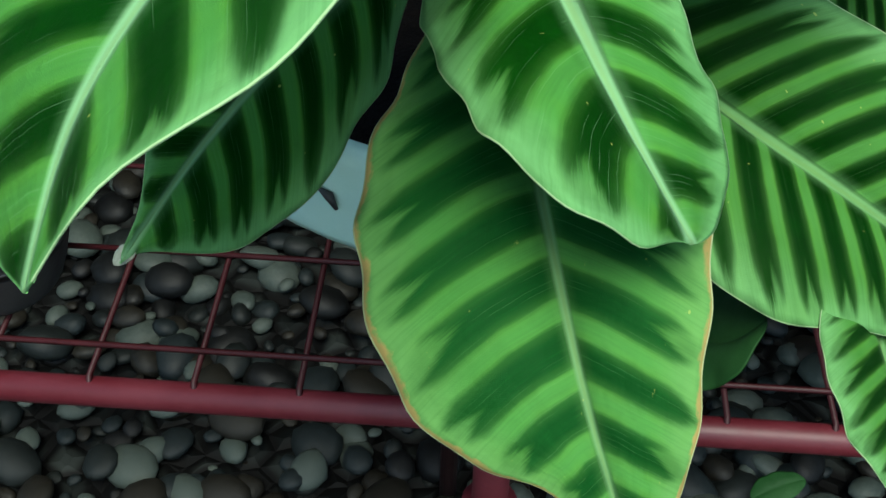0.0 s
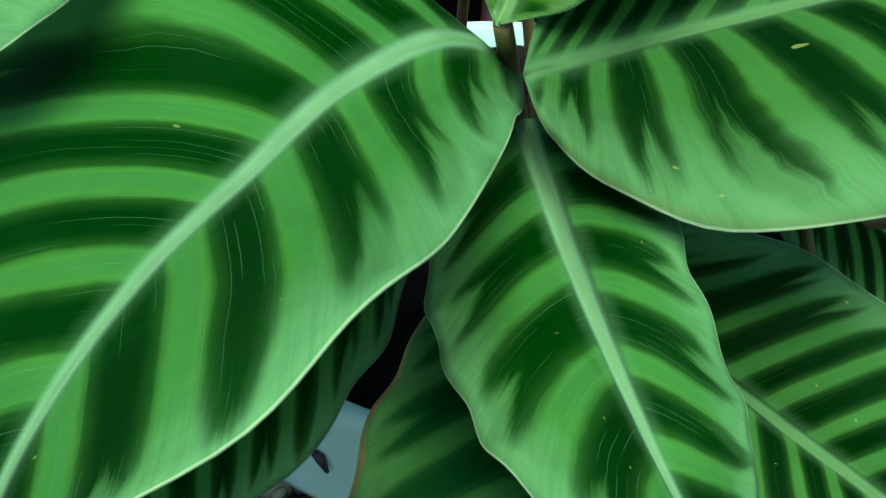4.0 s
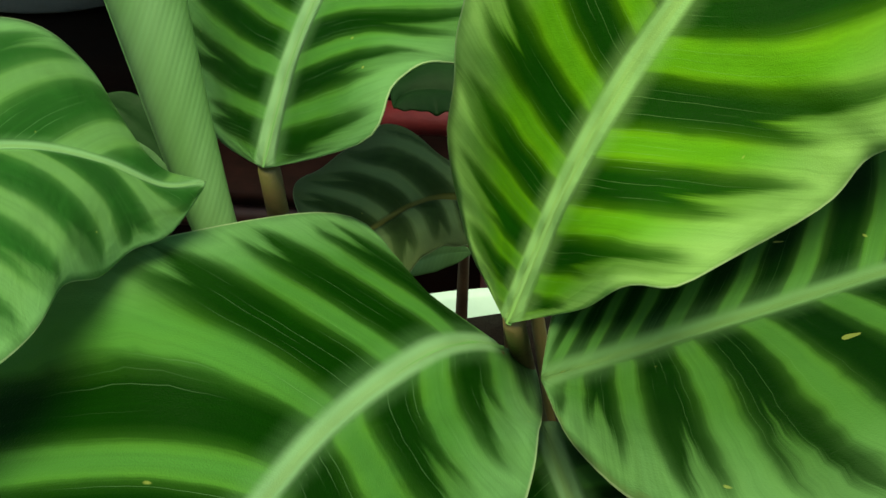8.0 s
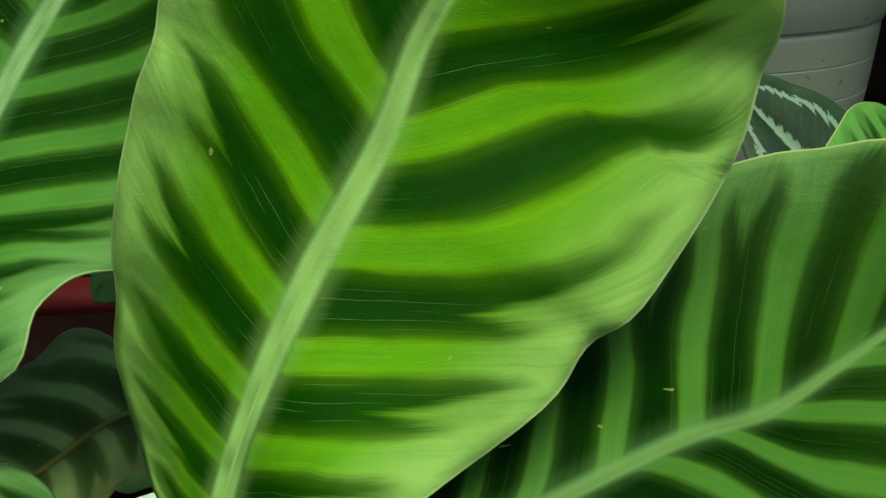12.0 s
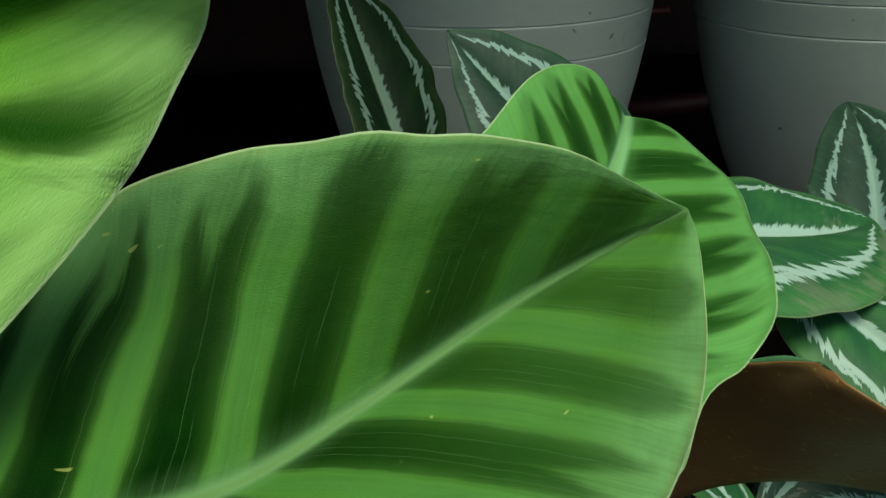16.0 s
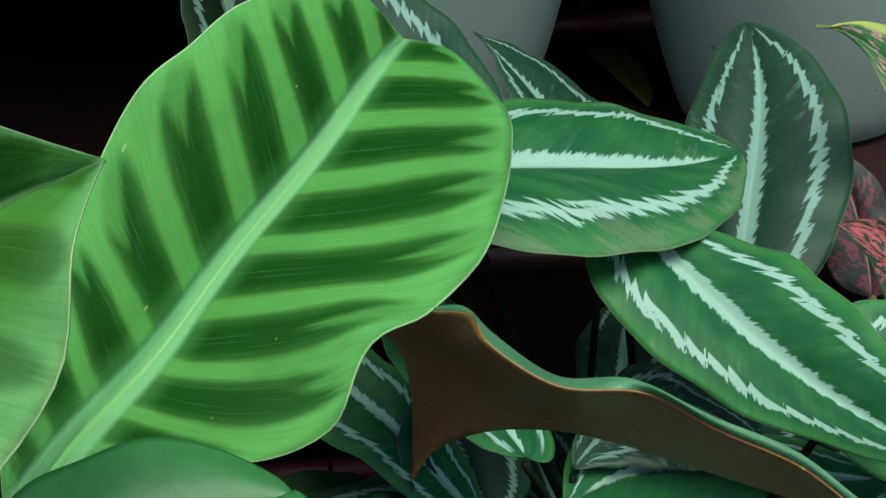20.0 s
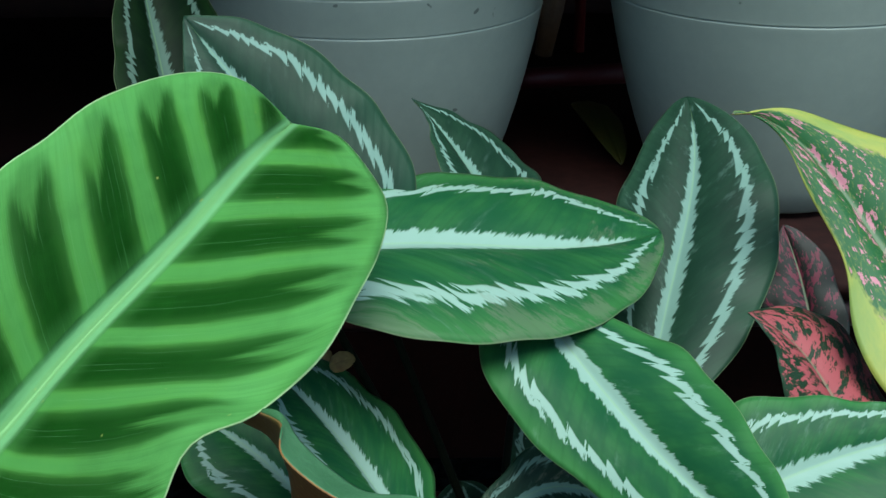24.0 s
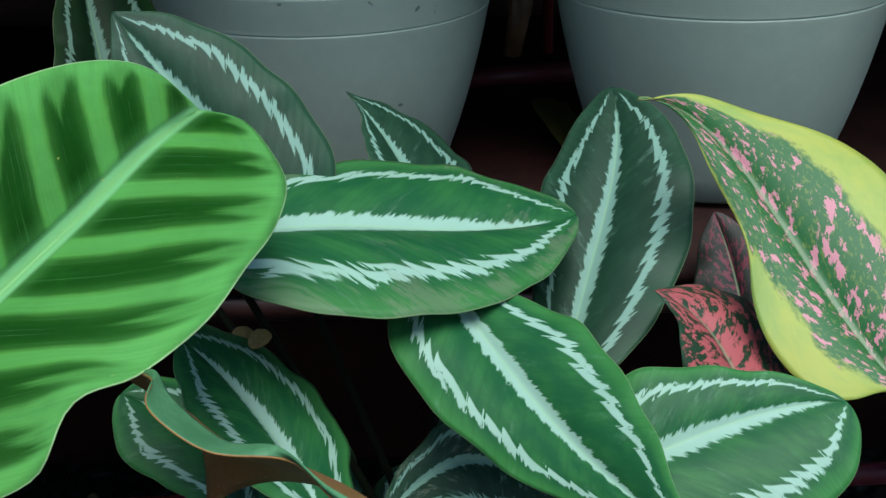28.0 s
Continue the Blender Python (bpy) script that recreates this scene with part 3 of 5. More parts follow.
def blade(name, mid, edge_a, edge_b, material, parent, dome=0.10, ripple=0.0, waves=5, keel=0.0, label="", thick=0.0006, seed=1, n=64, k=14, lie=None, wavy=0.0008, worn=0.0, rib=1.0, mist=0.25, rib_material=None, smooth_line=False, faint=0.0):
    """A leaf blade spanned between its midrib and its two margins, domed between them and rippled towards the margin.
    The UV map holds the way along the midrib and the way across."""
    margins = [[mid[0], *edge_a, mid[-1]], [mid[0], *edge_b, mid[-1]]]
    rnd = random.Random(seed)
    ph = [rnd.uniform(0, 6.28) for _ in range(4)]
    grid = []
    line = curve if smooth_line else bezier
    c = [line(mid, i / n) for i in range(n + 1)]
    ea = [line(margins[0], i / n) for i in range(n + 1)]
    eb = [line(margins[1], i / n) for i in range(n + 1)]
    normal = Vector((0, 0, 0))
    for i in range(1, n):
        normal += (c[i + 1] - c[i - 1]).cross(eb[i] - ea[i])
    normal.normalize()
    eye = Vector((0.25, -0.45, 0.74))
    flip = normal.dot(eye - c[n // 2]) < 0
    if flip:
        normal.negate()
    for i in range(1, n):
        fade = math.sin(math.pi * i / n) ** 0.5
        for e, q in ((ea, 0), (eb, 1)):
            out = (e[i] - c[i]).normalized()
            w = math.sin(waves * 6.6 * i / n + ph[q]) + 0.7 * noise.noise(Vector((i * 0.11 * waves / 4, seed * 3.3, q * 7.7)))
            e[i] = e[i] + out * (wavy * w * fade)
    bm = bmesh.new()
    uv = bm.loops.layers.uv.new("UVMap")
    flat = bm.loops.layers.uv.new("Flat")
    arc = [0.0]
    for i in range(n):
        arc.append(arc[-1] + (c[i + 1] - c[i]).length)
    coords = {}
    flats = {}
    for i in range(n + 1):
        s = i / n
        row = []
        for j in range(-k, k + 1):
            v = abs(j) / k
            e = ea[i] if j < 0 else eb[i]
            half = (e - c[i]).length
            p = c[i].lerp(e, v)
            lift = dome * half * math.sin(math.pi * v ** 0.8) - keel * half * (1 - v) ** 3
            edge = v ** 2.5
            lift += ripple * edge * (math.sin(waves * 6.28 * s + ph[0 if j < 0 else 1]) + 0.6 * math.sin(waves * 10.3 * s + ph[2 if j < 0 else 3])) * math.sin(math.pi * s) ** 0.5
            vert = bm.verts.new(p + normal * lift)
            k0 = min(range(n + 1), key=lambda q: (c[q] - p).length_squared)
            d = (c[min(k0 + 1, n)] - c[max(k0 - 1, 0)]).normalized()
            t = (p - c[k0]).dot(d)
            flats[vert] = ((arc[k0] + t) / arc[-1], ((p - c[k0]) - d * t).length / arc[-1])
            coords[vert] = (s, j / k)
            row.append(vert)
        grid.append(row)
    for i in range(n):
        for j in range(2 * k):
            quad = (grid[i][j], grid[i][j + 1], grid[i + 1][j + 1], grid[i + 1][j])
            f = bm.faces.new(quad if not flip else quad[::-1])
            for lp in f.loops:
                lp[uv].uv = coords[lp.vert]
                lp[flat].uv = flats[lp.vert]
    spine = [row[k].co.copy() for row in grid]
    edge_dirs = [(eb[min(max(i, 1), n - 1)] - ea[min(max(i, 1), n - 1)]).normalized() for i in range(n + 1)]
    bmesh.ops.remove_doubles(bm, verts=grid[0] + grid[-1], dist=1e-6)
    ob = part(name, bm, material, parent, label)
    mod = ob.modifiers.new("thickness", "SOLIDIFY")
    mod.thickness, mod.offset = thick, -1.0
    lie = lie or ((0.35, 0.5, 0.1), (rnd.uniform(-1, 0), 9.0, 0.0), (0.35, 0.5, 0.1), (rnd.uniform(-1, 0), 9.0, 0.0))
    ob["lay_a"], ob["run_a"], ob["lay_b"], ob["run_b"] = [tuple(map(float, q)) for q in lie]
    ob["worn"], ob["rib"], ob["mist"], ob["faint"] = worn, rib, mist, faint
    if rib_material is not None:
        midrib(spine, edge_dirs, normal, arc[-1] * rib, rib_material, ob)
    return ob


def petiole(start, end, sag, r0, r1, parent, material=None, name="leaf_stalk"):
    a, b = Vector(start), Vector(end)
    mid1 = a.lerp(b, 0.35) + Vector(sag)
    mid2 = a.lerp(b, 0.7) + Vector(sag) * 0.6
    pts = [bezier((a, mid1, mid2, b), i / 14) for i in range(15)]
    return part(name, tube(pts, [r0 + (r1 - r0) * i / 14 for i in range(15)]), material or M_STEM, parent)


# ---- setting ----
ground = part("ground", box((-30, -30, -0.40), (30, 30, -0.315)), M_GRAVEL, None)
tagged(ground, "dark gritty ground under a bed of river pebbles", "ground", kind="structure")
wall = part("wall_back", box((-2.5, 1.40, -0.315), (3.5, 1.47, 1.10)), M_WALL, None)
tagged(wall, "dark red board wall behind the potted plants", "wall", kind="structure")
# Unseen sheet added to keep light off the rear pots; slanted front edge
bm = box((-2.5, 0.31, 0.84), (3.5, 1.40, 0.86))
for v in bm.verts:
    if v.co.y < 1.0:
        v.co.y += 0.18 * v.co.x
shade_sheet = part("ceiling", bm, M_SHADE_SHEET, None)
tagged(shade_sheet, "unseen black sheet added over the rear rack to shade the pots", "ceiling", kind="structure")


def pebble_mesh(seed):
    rnd = random.Random(seed)
    bm = bmesh.new()
    bmesh.ops.create_icosphere(bm, subdivisions=2, radius=1.0)
    off = Vector((rnd.uniform(0, 50), rnd.uniform(0, 50), rnd.uniform(0, 50)))
    for v in bm.verts:
        v.co *= 1.0 + 0.22 * noise.noise(v.co * 0.9 + off)
    me = bpy.data.meshes.new("pebble")
    bm.to_mesh(me)
    bm.free()
    for p in me.polygons:
        p.use_smooth = True
    return me


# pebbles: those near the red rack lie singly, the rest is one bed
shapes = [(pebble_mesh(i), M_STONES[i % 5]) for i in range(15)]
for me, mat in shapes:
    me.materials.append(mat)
rnd = random.Random(5)
near, rest = [], []
for i in range(68):
    for j in range(48):
        x, y = -0.95 + i * 0.0318 + rnd.uniform(-0.016, 0.016), -0.35 + j * 0.0318 + rnd.uniform(-0.016, 0.016)
        size = 0.5 * rnd.choice((0.013, 0.017, 0.021, 0.026, 0.032, 0.040, 0.052))
        row = (x, y, -0.312 + rnd.uniform(-0.010, 0.014), size, rnd.randrange(15), rnd.uniform(0, 6.28), rnd.uniform(0.55, 0.8))
        (near if -0.50 < x < 0.20 and -0.12 < y < 0.40 and len(near) < 290 else rest).append(row)
for x, y, z, r, k, a, flat in near:
    ob = new("pebble", shapes[k][0])
    ob.parent = ground
    ob.matrix_basis = Matrix.LocRotScale((x, y, z + r * 0.4), Euler((0.2, -0.15, a)), (r * 1.25, r, r * flat))
verts, faces, mats = [], [], []
for x, y, z, r, k, a, flat in rest:
    me = shapes[k][0]
    mm = Matrix.LocRotScale((x, y, z + r * 0.25), Euler((0.2, -0.15, a)), (r * 1.25, r, r * flat))
    o = len(verts)
    verts += [mm @ v.co for v in me.vertices]
    faces += [[o + q for q in p.vertices] for p in me.polygons]
    mats += [k % 5] * len(me.polygons)
me = bpy.data.meshes.new("pebble_bed")
me.from_pydata(verts, [], faces)
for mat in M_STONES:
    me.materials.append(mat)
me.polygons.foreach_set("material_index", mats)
me.polygons.foreach_set("use_smooth", [True] * len(mats))
bed = new("pebble_bed", me)
tagged(bed, "bed of rounded grey river pebbles on the ground", "pebbles", kind="stuff")


def rack(name, x0, x1, y0, y1, z, step_x, step_y, turn, label, material):
    """A steel rack: tube frame, legs and a welded wire mesh on top, turned by some degrees."""
    r, w = 0.0125, 0.0026
    top = empty(name, ((x0 + x1) / 2, (y0 + y1) / 2, -0.315), label, "plant rack")
    m = Matrix.Translation((0, y0, 0)) @ Matrix.Rotation(radians(turn), 4, "Z") @ Matrix.Translation((0, -y0, 0))
    put = lambda *pts: [m @ Vector(p) for p in pts]
    for a, b in (((x0, y0), (x1, y0)), ((x0, y1), (x1, y1)), ((x0, y0), (x0, y1)), ((x1, y0), (x1, y1))):
        part("frame_tube", tube(put((*a, z - r), (*b, z - r)), (r, r), 16), material, top)
    for x in (x0, x1):
        for y in (y0, y1):
            part("leg", tube(put((x, y, z - r), (x, y, -0.315)), (r * 0.95, r * 0.95), 16), material, top)
    for i in range(int((x1 - x0) / step_x) + 1):
        x = x0 + 0.02 + i * step_x
        if x < x1:
            part("mesh_wire", tube(put((x, y0 - 0.010, z - 0.016), (x, y0 + 0.002, z + w), (x, y1 - 0.01, z + w), (x, y1, z - 0.008)), (w, w, w, w), 6), M_WIRE, top)
    for i in range(int((y1 - y0 - 0.032) / step_y) + 1):
        y = y0 + 0.032 + i * step_y
        part("mesh_wire", tube(put((x0, y, z + 3 * w), (x1, y, z + 3 * w)), (w, w), 6), M_WIRE, top)
    return top


rack("plant_rack", -0.662, 1.3, 0.118, 0.80, 0.012, 0.0835, 0.114, 2.8, "red painted steel rack with a welded wire mesh top", M_RED)


def pot(name, centre, r, h, label, material, lower=0.66, soil=True, rings=(0.60, 0.71), lip=0.825):
    """A round tapered pot with a rolled rim band, two raised rings and soil inside."""
    x, y, z = centre
    ob = empty(name, (x, y, z), label, "flower pot", "pots")
    q = lambda f: lower * r + (r * 0.955 - lower * r) * math.sin(f * 1.45) ** 0.8
    prof = [(0.0, 0.0), (q(0) * 0.96, 0.0), (q(0.02), 0.004)]
    for f in (0.1, 0.2, 0.3, 0.4, 0.5, 0.56):
        prof.append((q(f), h * f))
    for f in rings:
        z0 = h * f
        prof += [(q(f - 0.02), z0 - 0.0048), (q(f), z0 - 0.0013), (q(f), z0 - 0.0008), (q(f) - 0.0008, z0 - 0.0003), (q(f) - 0.0008, z0 + 0.0003), (q(f), z0 + 0.0008), (q(f), z0 + 0.0013), (q(f + 0.02), z0 + 0.0048)]
    prof += [(q(lip), h * lip - 0.006), (q(lip), h * lip - 0.002), (q(lip) - 0.001, h * lip), (q(lip) - 0.001, h * lip + 0.003)]
    body = part("body", lathe(prof, centre), material, ob)
    band = [(q(lip) - 0.001, h * lip + 0.001), (q(lip) + 0.0018, h * lip + 0.001), (q(lip) + 0.0022, h * lip + 0.003), (q(lip) * 0.4 + r * 0.6 + 0.001, h * (lip + 0.04)), (r * 1.01, h * 0.985), (r * 1.005, h), (r * 0.97, h), (r * 0.955, h * 0.97), (r * 0.90, h * 0.80)]
    part("rim", lathe(band, centre), material, body)
    if soil:
        bm = lathe([(0.0, h * 0.86), (r * 0.3, h * 0.862), (r * 0.6, h * 0.855), (r * 0.925, h * 0.85)], centre, 40)
        for v in bm.verts:
            v.co.z += 0.006 * noise.noise(v.co * 60)
        part("soil", bm, M_SOIL, ob, "dark crumbly potting soil")
    return ob

# ---- plants ----
def plant(name, at, label, category="plant", group=""):
    return empty(name, at, label, category, group)


zebra = plant("zebra_plant", (0.05, -0.02, 0.02), "zebra plant with light and dark green striped leaves", "potted plant")
zebra_pot = empty("flower_pot", (0.100, 0.025, 0.02), "large tapered grey pot with a pale bluish white collar", "flower pot", "pots")
c = (0.100, 0.025, 0.02)
part("body", lathe([(0.0, 0.305), (0.095, 0.305), (0.102, 0.310), (0.125, 0.345), (0.145, 0.378), (0.165, 0.398)], c), M_GREY, zebra_pot, "grey tapered lower wall")
part("foot", lathe([(0.0, 0.0), (0.020, 0.0), (0.020, 0.004), (0.014, 0.006), (0.013, 0.010), (0.013, 0.305), (0.0, 0.306)], c, 24), M_RED, zebra_pot, "red steel post under the pot")
part("collar", lathe([(0.163, 0.396), (0.181, 0.394), (0.184, 0.400), (0.187, 0.441), (0.187, 0.447), (0.181, 0.450), (0.177, 0.446), (0.171, 0.425)], c), M_POT_OLD, zebra_pot, "pale bluish white collar with a dent")
bm = lathe([(0.0, 0.447), (0.03, 0.447), (0.06, 0.446), (0.09, 0.444), (0.12, 0.442), (0.15, 0.440), (0.174, 0.438)], c, 72)
for v in bm.verts:
    v.co.z += 0.004 * noise.noise(v.co * 50) + 0.003 * noise.noise(v.co * 170)
part("soil", bm, M_SOIL, zebra_pot, "dark crumbly potting soil")
CROWN = (0.090, 0.045, 0.440)


RIBS = {M_ZEBRA: M_RIB, M_ZEBRA_DULL: M_RIB_DEEP, M_ZEBRA_WAN: M_RIB, M_ZEBRA_SHEEN: M_RIB, M_ZEBRA_BRIGHT: M_RIB_BRIGHT, M_ZEBRA_SHADED: M_RIB_DEEP}


def zebra_leaf_thing(fit, material, dome, ripple, waves, seed, sag=(0, 0, 0), r=0.0024, label="", lie=None, wavy=0.0008, worn=0.0, rib=1.0, smooth_line=False, foot=None, faint=0.0):
    b = blade("leaf", *fit, material, zebra, dome, ripple, waves, keel=0.0 if smooth_line else 0.10, smooth_line=smooth_line, seed=seed, label=label, lie=lie, wavy=wavy, worn=worn, rib=rib, rib_material=RIBS.get(material), faint=faint)
    a, b2 = Vector(fit[0][0]), Vector(fit[0][1])
    a += (b2 - a).normalized() * 0.004 - Vector((0, 0, r))
    petiole(a, foot or (CROWN[0] + 0.02 * math.sin(seed), CROWN[1] + 0.02 * math.cos(seed), CROWN[2]), sag, r, r * 1.5, zebra)
    return b


zebra_leaf_thing(([(0.0813, -0.1335, 0.6053), (0.0671, -0.1676, 0.6206), (0.0502, -0.2097, 0.6233), (0.0413, -0.2555, 0.6253), (0.0328, -0.2995, 0.6265), (0.0265, -0.3397, 0.6189), (0.0247, -0.3698, 0.6024)],
    [(0.0885, -0.1131, 0.5895), (0.0925, -0.1397, 0.5939), (0.0936, -0.1686, 0.6035), (0.0937, -0.1941, 0.6133), (0.0938, -0.2197, 0.6212), (0.0928, -0.2466, 0.628), (0.0899, -0.274, 0.6344), (0.0864, -0.3015, 0.6404), (0.0788, -0.3285, 0.6462), (0.0678, -0.3533, 0.6433), (0.0421, -0.3659, 0.6269)],
    [(0.0592, -0.1362, 0.6227), (0.0374, -0.1116, 0.6307), (0.0166, -0.1531, 0.6467), (-0.0072, -0.1943, 0.6555), (-0.0407, -0.1889, 0.6449), (-0.0747, -0.1686, 0.6208), (-0.0872, -0.1822, 0.598), (-0.0676, -0.2284, 0.5912), (-0.0347, -0.2721, 0.5974), (-0.0154, -0.3033, 0.596), (-0.0007, -0.3379, 0.5901)]), M_ZEBRA, 0.05, 0.0012, 3, 1, lie=((1.24, 0.35, 0.57), (-3.99, 6.3, -0), (0.37, -0.12, -0.59), (-3.08, 8.2, -0.69)), rib=0.68, label="large striped leaf reaching forward", wavy=0.0003, smooth_line=True)
zebra_leaf_thing(([(0.0582, -0.0915, 0.5342), (0.0305, -0.1395, 0.5191), (0.001, -0.1876, 0.5066), (-0.0191, -0.2353, 0.4801)],
    [(0.0723, -0.0929, 0.5111), (0.0383, -0.1281, 0.5209), (0.0678, -0.1265, 0.4776), (0.0589, -0.1449, 0.4694), (0.0197, -0.1575, 0.5141), (0.0468, -0.2, 0.4218), (0.0245, -0.1747, 0.4864), (0.0082, -0.2319, 0.4424), (-0.0086, -0.2156, 0.4877)],
    [(0.1081, -0.0555, 0.5012), (-0.0635, -0.1827, 0.6107), (-0.0234, -0.1651, 0.5707), (0.1335, -0.0666, 0.4492), (-0.1214, -0.2636, 0.6024), (0.0226, -0.1782, 0.4848), (-0.0196, -0.2196, 0.4996)]), M_ZEBRA, 0.1, 0.0012, 4, 2, lie=((0.6, 0.5, 0.0), (0.2, 8.5, 0.0), (0.5, 0.5, 0.0), (0.5, 8.5, 0.0)), rib=0.8)
zebra_leaf_thing(([(0.0934, -0.1384, 0.5855), (0.1073, -0.1975, 0.5878), (0.125, -0.2656, 0.5926), (0.1534, -0.279, 0.5492)],
    [(0.1195, -0.1509, 0.5948), (0.0779, -0.1869, 0.593), (0.1861, -0.1769, 0.6296), (0.1224, -0.2132, 0.5863), (0.1322, -0.2484, 0.5671), (0.1679, -0.2325, 0.6068), (0.1706, -0.2343, 0.5321), (0.1649, -0.268, 0.5434)],
    [(0.0802, -0.1466, 0.5714), (0.0705, -0.1689, 0.568), (0.0664, -0.1853, 0.5486), (0.0783, -0.2372, 0.5661), (0.0631, -0.2276, 0.5866), (0.109, -0.2408, 0.5604), (0.1014, -0.3091, 0.57), (0.0668, -0.2774, 0.6173), (0.165, -0.3261, 0.5472), (0.1315, -0.285, 0.5611)]), M_ZEBRA, 0.1, 0.001, 7, 3, lie=((1.05, -0.12, 0.06), (-2.23, 6.59, 0), (0.58, 0.29, 0.21), (-1.29, 5.09, 0)))
zebra_leaf_thing(([(0.0896, -0.1706, 0.55), (0.113, -0.2236, 0.5447), (0.1198, -0.2842, 0.5227), (0.1454, -0.3154, 0.4778)],
    [(0.1346, -0.1716, 0.5563), (0.1127, -0.1884, 0.5583), (0.1399, -0.2224, 0.5404), (0.1805, -0.2267, 0.5531), (0.1653, -0.2434, 0.5564), (0.1617, -0.298, 0.4971), (0.1539, -0.2758, 0.5354), (0.1768, -0.3191, 0.4772)],
    [(0.0651, -0.1597, 0.5462), (0.0667, -0.2099, 0.539), (0.1011, -0.2076, 0.5412), (0.0169, -0.2125, 0.5157), (0.0609, -0.2355, 0.5393), (0.0892, -0.2656, 0.5143), (0.0395, -0.2825, 0.4761), (0.059, -0.2594, 0.5308), (0.106, -0.2933, 0.5067), (0.0699, -0.3549, 0.4071), (0.1295, -0.2618, 0.5475), (0.1234, -0.3279, 0.4586)]), M_ZEBRA_DULL, 0.1, 0.001, 7, 4, lie=((0.72, 0.31, -0.09), (-3.87, 6.38, 1.48), (0.23, 0.33, -0.01), (-3.13, 7, 1.56)), worn=1.0, rib=0.6, label="dark striped leaf with browned margin")
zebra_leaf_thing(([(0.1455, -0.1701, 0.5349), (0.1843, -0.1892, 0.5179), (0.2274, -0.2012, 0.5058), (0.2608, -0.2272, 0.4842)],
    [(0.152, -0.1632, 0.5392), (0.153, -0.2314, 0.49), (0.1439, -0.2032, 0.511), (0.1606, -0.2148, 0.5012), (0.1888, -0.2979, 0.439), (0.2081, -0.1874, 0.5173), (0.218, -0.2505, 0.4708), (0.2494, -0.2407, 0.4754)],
    [(0.0786, -0.1176, 0.5782), (0.2085, -0.1418, 0.5504), (0.1737, -0.1249, 0.5652), (0.1858, -0.1808, 0.524), (0.3034, -0.117, 0.5606), (0.2124, -0.2049, 0.5042), (0.2884, -0.1974, 0.5035)]), M_ZEBRA_SHADED, 0.1, 0.001, 4, 5, lie=((0.46, 0.85, 0), (-2.06, 9.75, 0), (0.56, 0.06, 0.13), (-2.23, 8.96, 0)))
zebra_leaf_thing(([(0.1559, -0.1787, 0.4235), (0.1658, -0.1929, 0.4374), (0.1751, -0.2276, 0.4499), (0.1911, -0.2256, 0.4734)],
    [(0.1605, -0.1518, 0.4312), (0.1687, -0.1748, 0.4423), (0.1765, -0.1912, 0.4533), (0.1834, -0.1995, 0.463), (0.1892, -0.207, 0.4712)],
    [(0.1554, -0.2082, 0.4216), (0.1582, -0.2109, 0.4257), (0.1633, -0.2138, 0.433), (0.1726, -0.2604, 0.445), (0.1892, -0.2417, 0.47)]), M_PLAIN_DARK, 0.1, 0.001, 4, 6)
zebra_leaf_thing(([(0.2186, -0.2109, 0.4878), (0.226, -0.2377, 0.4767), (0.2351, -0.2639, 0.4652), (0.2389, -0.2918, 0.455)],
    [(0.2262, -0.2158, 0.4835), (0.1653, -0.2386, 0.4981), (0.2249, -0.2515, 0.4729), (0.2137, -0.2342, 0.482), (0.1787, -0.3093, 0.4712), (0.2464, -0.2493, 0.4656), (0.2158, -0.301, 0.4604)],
    [(0.2446, -0.1962, 0.4831), (0.2532, -0.2232, 0.4715), (0.2632, -0.2409, 0.4624), (0.2689, -0.2549, 0.4559), (0.2598, -0.2859, 0.4494)]), M_ZEBRA_SHADED, 0.1, 0.001, 4, 7)
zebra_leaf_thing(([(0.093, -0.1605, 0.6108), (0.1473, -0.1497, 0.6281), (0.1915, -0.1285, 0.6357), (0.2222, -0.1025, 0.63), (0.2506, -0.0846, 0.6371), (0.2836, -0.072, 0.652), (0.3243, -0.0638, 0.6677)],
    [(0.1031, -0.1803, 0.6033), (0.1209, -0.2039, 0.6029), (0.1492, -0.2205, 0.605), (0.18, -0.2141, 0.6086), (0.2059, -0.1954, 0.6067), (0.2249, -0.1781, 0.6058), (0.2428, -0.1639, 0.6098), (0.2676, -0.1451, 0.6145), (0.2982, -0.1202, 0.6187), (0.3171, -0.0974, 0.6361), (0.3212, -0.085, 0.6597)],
    [(0.0965, -0.1414, 0.6265), (0.1087, -0.12, 0.6382), (0.1233, -0.0992, 0.6466), (0.1432, -0.0888, 0.654), (0.1653, -0.083, 0.6628), (0.1849, -0.0762, 0.6734), (0.2052, -0.0733, 0.683), (0.231, -0.078, 0.6915), (0.253, -0.0839, 0.6938), (0.2722, -0.0839, 0.6932), (0.2952, -0.0776, 0.6856)]), M_ZEBRA_SHADED, 0.1, 0.001, 7, 8, faint=0.45, lie=((-0.23, 1.51, 0.34), (-3.89, 7.08, -5.69), (0.97, 0.06, -0.18), (-3.31, 4.6, -8.58)), rib=0.55, worn=0.1, label="long striped leaf with a pale midrib", wavy=0.0003, smooth_line=True)
